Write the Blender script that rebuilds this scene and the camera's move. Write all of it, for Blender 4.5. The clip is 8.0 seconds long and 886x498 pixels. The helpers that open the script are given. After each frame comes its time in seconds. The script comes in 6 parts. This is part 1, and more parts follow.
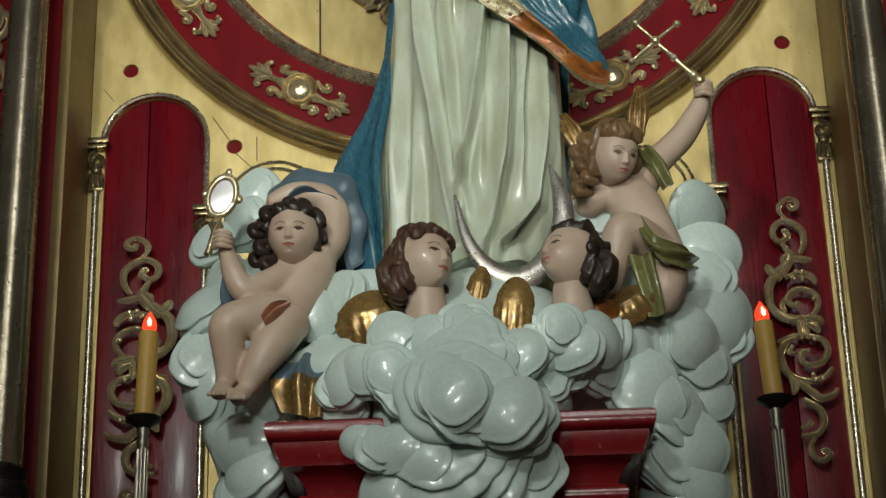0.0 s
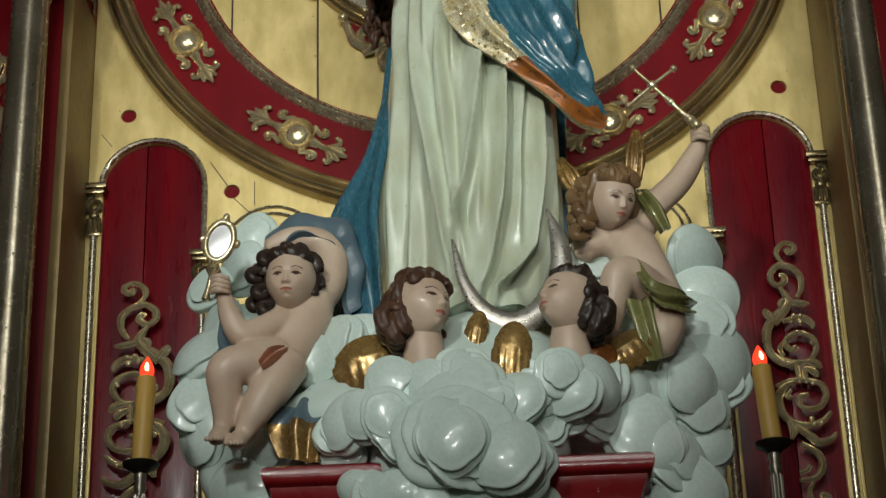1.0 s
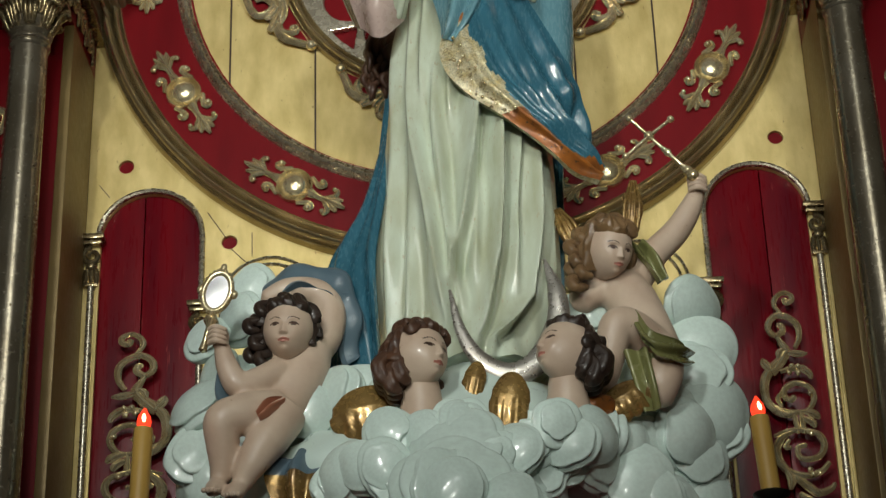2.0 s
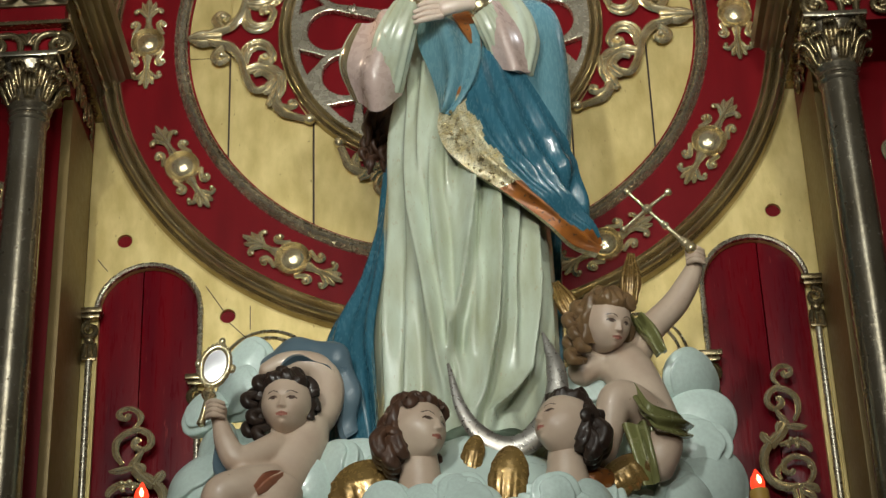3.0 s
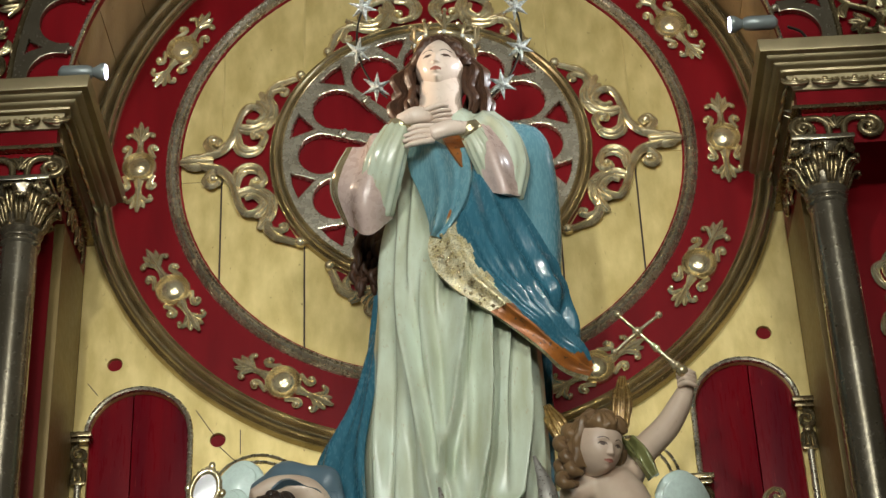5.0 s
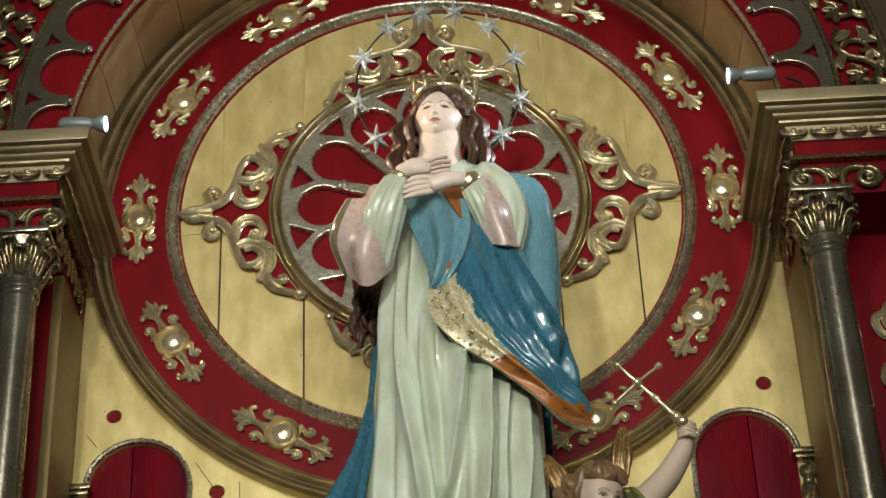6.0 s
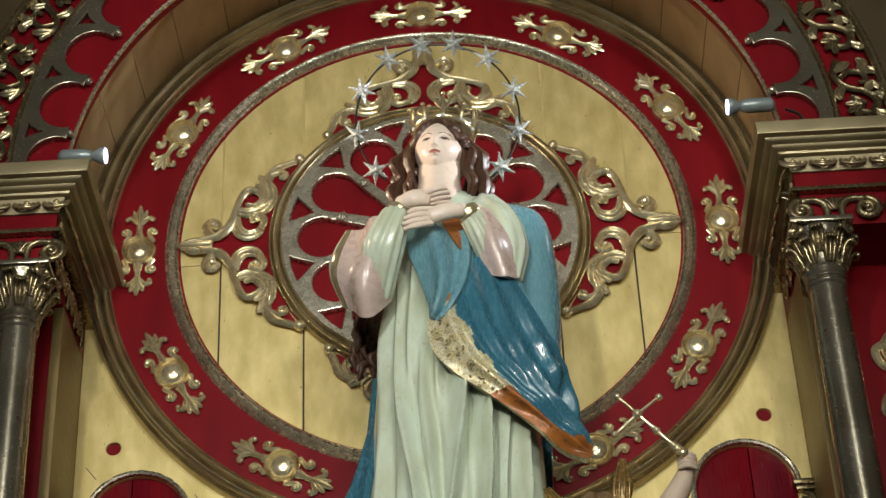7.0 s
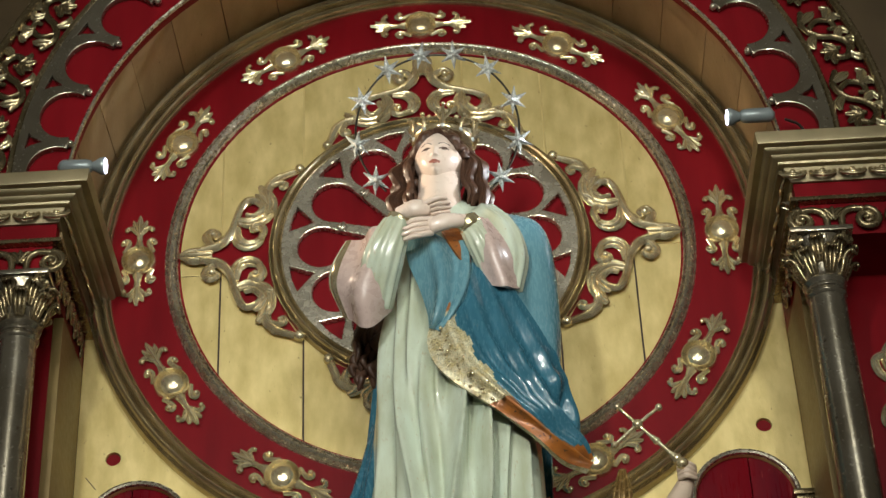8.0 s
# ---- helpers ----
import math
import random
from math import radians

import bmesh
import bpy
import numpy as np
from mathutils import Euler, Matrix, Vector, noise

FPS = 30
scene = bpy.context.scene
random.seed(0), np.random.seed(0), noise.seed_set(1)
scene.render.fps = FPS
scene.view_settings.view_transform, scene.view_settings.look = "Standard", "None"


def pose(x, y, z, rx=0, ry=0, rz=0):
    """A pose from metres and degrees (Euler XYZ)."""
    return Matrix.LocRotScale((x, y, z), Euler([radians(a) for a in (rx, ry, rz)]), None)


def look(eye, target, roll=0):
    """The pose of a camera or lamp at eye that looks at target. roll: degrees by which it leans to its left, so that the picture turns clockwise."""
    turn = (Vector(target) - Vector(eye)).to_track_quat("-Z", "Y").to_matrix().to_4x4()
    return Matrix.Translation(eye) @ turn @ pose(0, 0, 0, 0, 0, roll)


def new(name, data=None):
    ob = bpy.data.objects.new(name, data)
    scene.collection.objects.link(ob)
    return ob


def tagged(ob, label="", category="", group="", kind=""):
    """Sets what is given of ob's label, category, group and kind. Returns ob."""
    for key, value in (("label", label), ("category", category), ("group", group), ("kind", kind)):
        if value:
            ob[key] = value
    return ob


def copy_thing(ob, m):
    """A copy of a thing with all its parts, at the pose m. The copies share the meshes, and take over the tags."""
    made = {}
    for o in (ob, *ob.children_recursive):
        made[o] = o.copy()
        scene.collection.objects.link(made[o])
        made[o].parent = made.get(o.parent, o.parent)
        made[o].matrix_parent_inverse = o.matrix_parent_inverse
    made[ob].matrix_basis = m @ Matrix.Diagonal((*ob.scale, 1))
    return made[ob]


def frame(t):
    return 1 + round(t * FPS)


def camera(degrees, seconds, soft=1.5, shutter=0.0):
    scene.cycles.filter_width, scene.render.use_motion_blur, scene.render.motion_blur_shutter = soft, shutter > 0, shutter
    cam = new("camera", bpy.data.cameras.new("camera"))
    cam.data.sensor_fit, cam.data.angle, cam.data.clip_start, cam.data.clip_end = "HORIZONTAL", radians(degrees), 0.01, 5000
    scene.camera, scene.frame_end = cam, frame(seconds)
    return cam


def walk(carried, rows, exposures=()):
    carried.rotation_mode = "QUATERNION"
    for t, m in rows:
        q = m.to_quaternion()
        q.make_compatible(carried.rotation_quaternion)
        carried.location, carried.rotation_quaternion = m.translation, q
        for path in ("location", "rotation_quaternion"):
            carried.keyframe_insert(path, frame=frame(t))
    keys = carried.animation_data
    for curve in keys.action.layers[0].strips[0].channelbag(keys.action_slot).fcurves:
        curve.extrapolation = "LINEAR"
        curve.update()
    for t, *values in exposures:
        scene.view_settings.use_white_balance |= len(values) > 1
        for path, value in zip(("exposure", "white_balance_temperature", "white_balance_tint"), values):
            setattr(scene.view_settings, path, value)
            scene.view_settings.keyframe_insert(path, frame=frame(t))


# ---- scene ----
# ---- camera: stands on its tripod in the nave and tilts up ----
cam = camera(24.56, 8.0, soft=1.4)
EYE = (0.0935, -4.4, 1.5)
ROWS = [  # seconds, yaw, pitch, lean
    (0.0, 1.779, 24.211, -1.632),
    (0.5, 1.735, 24.797, -1.700),
    (1.0, 1.664, 25.461, -1.756),
    (2.5, 1.471, 27.794, -1.953),
    (3.0, 1.399, 28.941, -2.050),
    (3.5, 1.297, 30.140, -2.140),
    (4.0, 1.069, 31.042, -2.229),
    (4.5, 0.990, 31.702, -2.318),
    (6.0, 0.848, 33.825, -2.535),
    (6.5, 0.815, 34.406, -2.590),
    (7.0, 0.790, 34.712, -2.635),
    (7.5, 0.776, 34.892, -2.645),
    (8.0, 0.769, 34.997, -2.653),
]
walk(cam, [(t, pose(*EYE, 90 + pitch, 0, yaw) @ pose(0, 0, 0, 0, 0, lean)) for t, yaw, pitch, lean in ROWS],
     exposures=[(0.0, -0.12), (2.5, -0.06), (4.5, 0.05), (6.5, 0.07), (8.0, 0.10)])

# ---- light: unseen lamps added behind the camera, two small LED spots on the cornices ----
world = bpy.data.worlds.new("world")
scene.world = world
world.use_nodes = True
world.node_tree.nodes["Background"].inputs[0].default_value = (0.9, 0.85, 0.75, 1)
world.node_tree.nodes["Background"].inputs[1].default_value = 0.02
scene.view_settings.exposure = 0.0


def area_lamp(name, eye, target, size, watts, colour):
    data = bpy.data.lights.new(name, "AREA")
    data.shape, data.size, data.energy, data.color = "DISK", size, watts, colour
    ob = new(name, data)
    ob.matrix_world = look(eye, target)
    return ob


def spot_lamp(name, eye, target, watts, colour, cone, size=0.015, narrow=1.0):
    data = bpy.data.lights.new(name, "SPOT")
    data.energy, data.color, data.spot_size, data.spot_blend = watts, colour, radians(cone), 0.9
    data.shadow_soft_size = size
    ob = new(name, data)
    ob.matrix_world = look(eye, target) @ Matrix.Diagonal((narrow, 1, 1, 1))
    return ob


# Four unseen lamps added to light the altarpiece; narrow cones darken its sides.
spot_lamp("unseen_spot", (-1.3, -5.5, 4.5), (0.0, -0.2, 4.1), 415, (0.97, 1.0, 0.93), 43, 0.15, 0.68)
spot_lamp("unseen_spot", (1.6, -5.6, 4.5), (-0.05, -0.2, 4.75), 270, (0.98, 1.0, 0.90), 38, 0.20, 1.0)
area_lamp("unseen_fill", (0.3, -7.6, 6.6), (0, -0.2, 4.2), 2.0, 58, (0.96, 1.0, 0.93))
spot_lamp("unseen_spot", (0.0, -7.8, 3.0), (0, -0.2, 4.2), 440, (0.98, 1.0, 0.90), 32, 0.30, 0.78)
spot_lamp("led_lamp", (-0.745, -0.42, 4.59), (0.03, -0.46, 4.53), 24, (1.0, 0.78, 0.55), 70)
spot_lamp("led_lamp", (0.725, -0.42, 4.63), (0.06, -0.46, 4.55), 19, (0.94, 0.97, 1.0), 70)

# ---- materials ----


def mat(name, a, b, rough=0.5, metal=0.0, scale=6.0, fine=70.0, bump=0.15, coat=0.0, worn=None, wear=0.6, stretch=(1, 1, 1), spread=0.08, spec=0.5):
    """Two-scale surface: colours a and b mixed by broad stains, a fine grain in roughness and relief, worn where the broad noise peaks."""
    m = bpy.data.materials.new(name)
    m.use_nodes = True
    n, l = m.node_tree.nodes, m.node_tree.links
    p = n["Principled BSDF"]
    co, mp = n.new("ShaderNodeTexCoord"), n.new("ShaderNodeMapping")
    mp.inputs["Scale"].default_value = stretch
    info = n.new("ShaderNodeObjectInfo")
    l.new(co.outputs["Object"], mp.inputs["Vector"])
    shift = n.new("ShaderNodeVectorMath")
    shift.operation = "ADD"
    l.new(mp.outputs[0], shift.inputs[0])
    times = n.new("ShaderNodeMath")
    times.operation = "MULTIPLY"
    times.inputs[1].default_value = 17.0
    l.new(info.outputs["Random"], times.inputs[0])
    l.new(times.outputs[0], shift.inputs[1])
    big, small = n.new("ShaderNodeTexNoise"), n.new("ShaderNodeTexNoise")
    big.inputs["Scale"].default_value, big.inputs["Detail"].default_value = scale, 6
    small.inputs["Scale"].default_value, small.inputs["Detail"].default_value = fine, 4
    for t in (big, small):
        l.new(shift.outputs[0], t.inputs["Vector"])
    mix = n.new("ShaderNodeMix")
    mix.data_type = "RGBA"
    mix.inputs["A"].default_value, mix.inputs["B"].default_value = (*a, 1), (*b, 1)
    ramp = n.new("ShaderNodeMapRange")
    ramp.inputs["From Min"].default_value, ramp.inputs["From Max"].default_value = 0.32, 0.68
    l.new(big.outputs["Fac"], ramp.inputs["Value"])
    l.new(ramp.outputs[0], mix.inputs["Factor"])
    out = mix.outputs["Result"]
    if worn:
        w = n.new("ShaderNodeMapRange")
        w.inputs["From Min"].default_value, w.inputs["From Max"].default_value = wear, wear + 0.06
        l.new(small.outputs["Fac"], w.inputs["Value"])
        mw = n.new("ShaderNodeMix")
        mw.data_type = "RGBA"
        mw.inputs["B"].default_value = (*worn, 1)
        l.new(w.outputs[0], mw.inputs["Factor"])
        l.new(out, mw.inputs["A"])
        out = mw.outputs["Result"]
    hsv = n.new("ShaderNodeHueSaturation")
    val = n.new("ShaderNodeMapRange")
    val.inputs["To Min"].default_value, val.inputs["To Max"].default_value = 1 - spread, 1 + spread
    l.new(info.outputs["Random"], val.inputs["Value"])
    l.new(val.outputs[0], hsv.inputs["Value"])
    l.new(out, hsv.inputs["Color"])
    l.new(hsv.outputs[0], p.inputs["Base Color"])
    rr = n.new("ShaderNodeMapRange")
    rr.inputs["To Min"].default_value, rr.inputs["To Max"].default_value = max(0.03, rough - 0.12), min(1, rough + 0.12)
    l.new(small.outputs["Fac"], rr.inputs["Value"])
    l.new(rr.outputs[0], p.inputs["Roughness"])
    p.inputs["Metallic"].default_value = metal
    p.inputs["Specular IOR Level"].default_value = spec
    p.inputs["Coat Weight"].default_value = coat
    p.inputs["Coat Roughness"].default_value = 0.12
    bp = n.new("ShaderNodeBump")
    bp.inputs["Strength"].default_value, bp.inputs["Distance"].default_value = bump, 0.004
    both = n.new("ShaderNodeMath")
    both.operation = "ADD"
    l.new(big.outputs["Fac"], both.inputs[0])
    l.new(small.outputs["Fac"], both.inputs[1])
    l.new(both.outputs[0], bp.inputs["Height"])
    l.new(bp.outputs[0], p.inputs["Normal"])
    return m


def glow(name, colour, strength):
    m = bpy.data.materials.new(name)
    m.use_nodes = True
    p = m.node_tree.nodes["Principled BSDF"]
    p.inputs["Base Color"].default_value = (*colour, 1)
    p.inputs["Emission Color"].default_value = (*colour, 1)
    p.inputs["Emission Strength"].default_value = strength
    return m


GOLD_LEAF = mat("gold_leaf", (0.70, 0.555, 0.245), (0.50, 0.38, 0.14), 0.46, 0.5, 13, 75, 0.14, worn=(0.36, 0.25, 0.10), wear=0.70, spread=0.06, stretch=(1.6, 1.6, 0.7))
GOLD = mat("polished_gold", (0.90, 0.79, 0.53), (0.62, 0.49, 0.27), 0.21, 0.78, 30, 120, 0.07, worn=(0.24, 0.15, 0.07), wear=0.67)
GOLD_OLD = mat("dull_bronze_gold", (0.33, 0.26, 0.15), (0.21, 0.155, 0.08), 0.25, 0.85, 12, 80, 0.06, worn=(0.14, 0.09, 0.045), wear=0.69)
GOLD_MID = mat("moulding_gold", (0.60, 0.50, 0.31), (0.42, 0.33, 0.18), 0.22, 0.8, 12, 70, 0.05, worn=(0.28, 0.18, 0.09), wear=0.71)
COLUMN_GILT = mat("dark_silvered_gilding", (0.36, 0.315, 0.24), (0.24, 0.20, 0.14), 0.24, 0.85, 8, 90, 0.08, worn=(0.10, 0.07, 0.04), wear=0.66)
SILVER_GOLD = mat("silvered_gilding", (0.60, 0.54, 0.43), (0.43, 0.375, 0.28), 0.27, 0.82, 14, 70, 0.05, worn=(0.26, 0.19, 0.11), wear=0.71)
BROWN_GOLD = mat("brown_gilt_boards", (0.27, 0.185, 0.068), (0.18, 0.118, 0.042), 0.45, 0.30, 5, 60, 0.15)
# Brown boards lightened in colour to stand in for light on the vault.
VAULT_BRIGHTENED = mat("brightened_vault_boards", (0.56, 0.41, 0.22), (0.42, 0.29, 0.15), 0.38, 0.15, 5, 60, 0.12, worn=(0.16, 0.10, 0.05), wear=0.70, stretch=(3, 0.6, 3))
OLIVE_GILT = mat("olive_dull_gilding", (0.26, 0.205, 0.11), (0.18, 0.138, 0.07), 0.36, 0.45, 9, 60, 0.08, worn=(0.16, 0.10, 0.05), wear=0.70)
BOARD_BROWN = mat("dark_brown_boards", (0.11, 0.070, 0.030), (0.07, 0.044, 0.020), 0.45, 0.1, 5, 60, 0.12)
RED = mat("red_lacquer", (0.20, 0.005, 0.009), (0.140, 0.003, 0.006), 0.40, 0.0, 4, 55, 0.08, coat=0.02, stretch=(3, 3, 0.5), spread=0.05, spec=0.12)
RED_WORN = mat("worn_red_boards", (0.170, 0.003, 0.008), (0.090, 0.002, 0.008), 0.30, 0.0, 5, 40, 0.12, coat=0.05, worn=(0.26, 0.03, 0.03), wear=0.68, stretch=(4, 4, 0.35), spread=0.05, spec=0.2)
RED_GLOSS = mat("glossy_red_paint", (0.27, 0.012, 0.015), (0.20, 0.008, 0.012), 0.22, 0.0, 6, 60, 0.15, coat=0.5, worn=(0.45, 0.14, 0.12), wear=0.69)
DARK = mat("dark_metal", (0.05, 0.045, 0.035), (0.03, 0.028, 0.022), 0.4, 0.7, 10, 80, 0.1)
PEWTER = mat("pewter", (0.30, 0.27, 0.22), (0.20, 0.18, 0.14), 0.35, 0.9, 10, 80, 0.1)
WAX = mat("yellow_wax", (0.62, 0.38, 0.09), (0.50, 0.29, 0.06), 0.45, 0.0, 8, 60, 0.05)
FLAME = glow("led_flame", (1.0, 0.045, 0.015), 1.6)
FLAME_CORE = glow("led_flame_core", (1.0, 0.62, 0.30), 5.0)
CLOUD = mat("cloud_paint", (0.67, 0.80, 0.745), (0.60, 0.715, 0.665), 0.31, 0.0, 8, 40, 0.04, coat=0.35, worn=(0.50, 0.57, 0.51), wear=0.74)
SKIN = mat("flesh_paint", (0.64, 0.50, 0.385), (0.52, 0.375, 0.28), 0.42, 0.0, 14, 60, 0.05, coat=0.10, worn=(0.35, 0.23, 0.16), wear=0.71, spread=0.02)
SKIN_PALE = mat("pale_flesh_paint", (0.80, 0.66, 0.56), (0.74, 0.57, 0.47), 0.30, 0.0, 12, 60, 0.03, coat=0.3, spread=0.02)
BLUSH = mat("blushed_paint", (0.44, 0.17, 0.13), (0.38, 0.14, 0.10), 0.34, 0.0, 20, 60, 0.03)
BROW_PAINT = mat("brow_paint", (0.09, 0.05, 0.035), (0.06, 0.035, 0.025), 0.3, 0.0, 20, 60, 0.03)
HAIR = mat("brown_hair_paint", (0.105, 0.048, 0.026), (0.050, 0.024, 0.015), 0.42, 0.0, 40, 140, 0.3, coat=0.06)
HAIR_DARK = mat("dark_hair_paint", (0.040, 0.024, 0.017), (0.022, 0.014, 0.011), 0.40, 0.0, 40, 140, 0.3, coat=0.08)
HAIR_FAIR = mat("fair_hair_paint", (0.22, 0.13, 0.060), (0.14, 0.080, 0.038), 0.35, 0.0, 30, 120, 0.3, coat=0.2)
ROBE = mat("ivory_robe_paint", (0.66, 0.735, 0.61), (0.49, 0.515, 0.365), 0.23, 0.0, 4, 30, 0.14, coat=0.5, worn=(0.48, 0.45, 0.31), wear=0.64, stretch=(5.0, 5.0, 1.6))
PINK = mat("pink_sleeve_paint", (0.62, 0.47, 0.42), (0.53, 0.39, 0.34), 0.28, 0.0, 8, 60, 0.08, coat=0.35)
BLUE = mat("blue_mantle_paint", (0.045, 0.165, 0.235), (0.030, 0.115, 0.165), 0.26, 0.0, 7, 60, 0.06, coat=0.4, worn=(0.09, 0.14, 0.17), wear=0.68, stretch=(3, 3, 0.7))
TEAL = mat("teal_mantle_paint", (0.16, 0.33, 0.39), (0.11, 0.245, 0.30), 0.27, 0.0, 7, 60, 0.06, coat=0.35, worn=(0.14, 0.19, 0.20), wear=0.68, stretch=(3, 3, 0.7))
SLATE = mat("grey_blue_drape_paint", (0.13, 0.19, 0.23), (0.09, 0.14, 0.18), 0.32, 0.0, 7, 60, 0.1, coat=0.2)
ORANGE = mat("orange_gilt_lining", (0.46, 0.15, 0.025), (0.24, 0.085, 0.025), 0.33, 0.12, 26, 90, 0.35, worn=(0.10, 0.05, 0.03), wear=0.62)
EMBROIDERY = mat("gilt_embroidery", (0.80, 0.74, 0.52), (0.58, 0.46, 0.22), 0.28, 0.3, 60, 190, 0.30, worn=(0.16, 0.16, 0.12), wear=0.60)
GREEN = mat("olive_drape_paint", (0.24, 0.24, 0.09), (0.16, 0.16, 0.06), 0.25, 0.1, 9, 60, 0.1, coat=0.4)
CORAL = mat("coral_cloth_paint", (0.45, 0.18, 0.11), (0.36, 0.14, 0.08), 0.35, 0.0, 9, 60, 0.1)
WING = mat("gilt_wing", (0.40, 0.25, 0.08), (0.20, 0.115, 0.04), 0.26, 0.5, 14, 80, 0.2, coat=0.3)
SILVER = mat("silver", (0.60, 0.57, 0.52), (0.32, 0.28, 0.24), 0.30, 0.8, 10, 100, 0.1)
MIRROR = mat("mirror_glass", (0.92, 0.92, 0.92), (0.90, 0.90, 0.90), 0.15, 1.0, 3, 20, 0.0)
# Light and dark speckle stands in for glitter; worn gives its dark grains.
CRYSTAL = mat("crystal_star", (0.90, 0.93, 0.90), (0.42, 0.45, 0.43), 0.12, 0.30, 150, 420, 0.9, coat=0.8, worn=(0.14, 0.15, 0.14), wear=0.64)
PLASTER = mat("nave_plaster", (0.55, 0.50, 0.42), (0.46, 0.42, 0.35), 0.85, 0.0, 2, 30, 0.2)
STONE = mat("stone_floor", (0.30, 0.27, 0.23), (0.22, 0.20, 0.17), 0.5, 0.0, 2, 30, 0.2)
WOOD_DARK = mat("dark_wood", (0.06, 0.035, 0.02), (0.04, 0.022, 0.013), 0.45, 0.0, 4, 50, 0.2, stretch=(4, 4, 0.5))
LED = glow("led_glass", (0.75, 0.75, 1.0), 6.0)
LAMP_GREY = mat("grey_lamp_metal", (0.34, 0.38, 0.38), (0.24, 0.27, 0.27), 0.38, 0.4, 10, 80, 0.05)

# ---- mesh tools ----
ZC = 4.588  # height of the great medallion's centre


class Soup:
    """Vertices and faces of one mesh, gathered piece by piece."""

    def __init__(self):
        self.v, self.f, self.m, self.s = [], [], [], []

    def add(self, verts, faces, m=0, smooth=True, at=None):
        k = len(self.v)
        self.v += [tuple(at @ Vector(p)) for p in verts] if at is not None else [tuple(p) for p in verts]
        self.f += [tuple(i + k for i in f) for f in faces]
        ms = m if isinstance(m, list) else [m] * len(faces)
        self.m += ms
        self.s += [smooth] * len(faces)
        return self

    def mesh(self, name, mats, sharp=None):
        me = bpy.data.meshes.new(name)
        me.from_pydata(self.v, [], self.f)
        for q in mats:
            me.materials.append(q)
        me.polygons.foreach_set("material_index", self.m)
        me.polygons.foreach_set("use_smooth", self.s)
        me.update()
        if sharp:
            me.set_sharp_from_angle(angle=radians(sharp))
        return me


def part(name, soup, material, parent=None, label="", sharp=40):
    """Links a soup, or a ready mesh, as one mesh object under a thing or part."""
    mats = material if isinstance(material, (list, tuple)) else [material]
    me = soup.mesh(name, mats, sharp) if isinstance(soup, Soup) else soup
    ob = new(name, me)
    if parent is not None:
        ob.parent = parent
    if label:
        ob["label"] = label
    return ob


def thing(name, label, category, group="", kind="", at=None):
    ob = new(name)
    ob.empty_display_size = 0.05
    if at is not None:
        ob.matrix_world = at
    return tagged(ob, label, category, group, kind)


def glide(pts, n):
    """n + 1 points along a Catmull-Rom curve through pts (any dimension)."""
    p = np.array(pts, float)
    p = np.vstack([2 * p[0] - p[1], p, 2 * p[-1] - p[-2]])
    out = []
    for s in np.linspace(0, len(p) - 3, n + 1):
        i = min(int(s), len(p) - 4)
        t = s - i
        a, b, c, d = p[i:i + 4]
        out.append(0.5 * (2 * b + (c - a) * t + (2 * a - 5 * b + 4 * c - d) * t * t + (3 * b - a - 3 * c + d) * t ** 3))
    return np.array(out)


def tube(pts, radii, n=24, seg=10, flat=1.0, m=0, ridge=0.0, up=(0, 1, 0), lobes=5):
    """A round-ended tube along a curve through pts; radii are spread along it. flat squeezes it along up; ridge flutes it."""
    c = glide(pts, n) if len(pts) > 2 else np.array([np.array(pts[0]) * (1 - t) + np.array(pts[1]) * t for t in np.linspace(0, 1, n + 1)])
    r = np.interp(np.linspace(0, 1, n + 1), np.linspace(0, 1, len(radii)), radii)
    v, f = [], []
    up = np.array(up, float)
    for i in range(n + 1):
        d = c[min(i + 1, n)] - c[max(i - 1, 0)]
        d /= np.linalg.norm(d) + 1e-9
        s = np.cross(d, up)
        if np.linalg.norm(s) < 0.05:
            s = np.cross(d, (0.3, 0.2, 1))
        s /= np.linalg.norm(s)
        w = np.cross(s, d)
        for k in range(seg):
            a = 2 * math.pi * k / seg
            q = r[i] * (1 + ridge * math.cos(a * lobes))
            v.append(c[i] + s * q * math.cos(a) + w * q * flat * math.sin(a))
    ends = []
    for i, j in ((0, 1), (n, n - 1)):
        d = c[i] - c[j]
        d /= np.linalg.norm(d) + 1e-9
        v.append(c[i] + d * r[i] * 0.6)
        ends.append(len(v) - 1)
    for i in range(n):
        for k in range(seg):
            k2 = (k + 1) % seg
            f.append((i * seg + k, i * seg + k2, (i + 1) * seg + k2, (i + 1) * seg + k))
    for k in range(seg):
        k2 = (k + 1) % seg
        f.append((ends[0], k2, k))
        f.append((ends[1], n * seg + k, n * seg + k2))
    return v, f, m


def ball(c, r, seg=16, rings=10, m=0, turn=None, shape=None):
    """An ellipsoid about c with radii r, turned and reshaped by shape(unit vector) -> factor."""
    v, f = [], []
    r = (r, r, r) if isinstance(r, (int, float)) else r
    for i in range(rings + 1):
        th = math.pi * i / rings
        for k in range(seg):
            a = 2 * math.pi * k / seg
            u = Vector((math.sin(th) * math.cos(a), math.sin(th) * math.sin(a), math.cos(th)))
            q = shape(u) if shape else 1.0
            p = Vector((u.x * r[0] * q, u.y * r[1] * q, u.z * r[2] * q))
            v.append((turn @ p if turn else p) + Vector(c))
    for i in range(rings):
        for k in range(seg):
            k2 = (k + 1) % seg
            f.append((i * seg + k, (i + 1) * seg + k, (i + 1) * seg + k2, i * seg + k2))
    return v, f, m


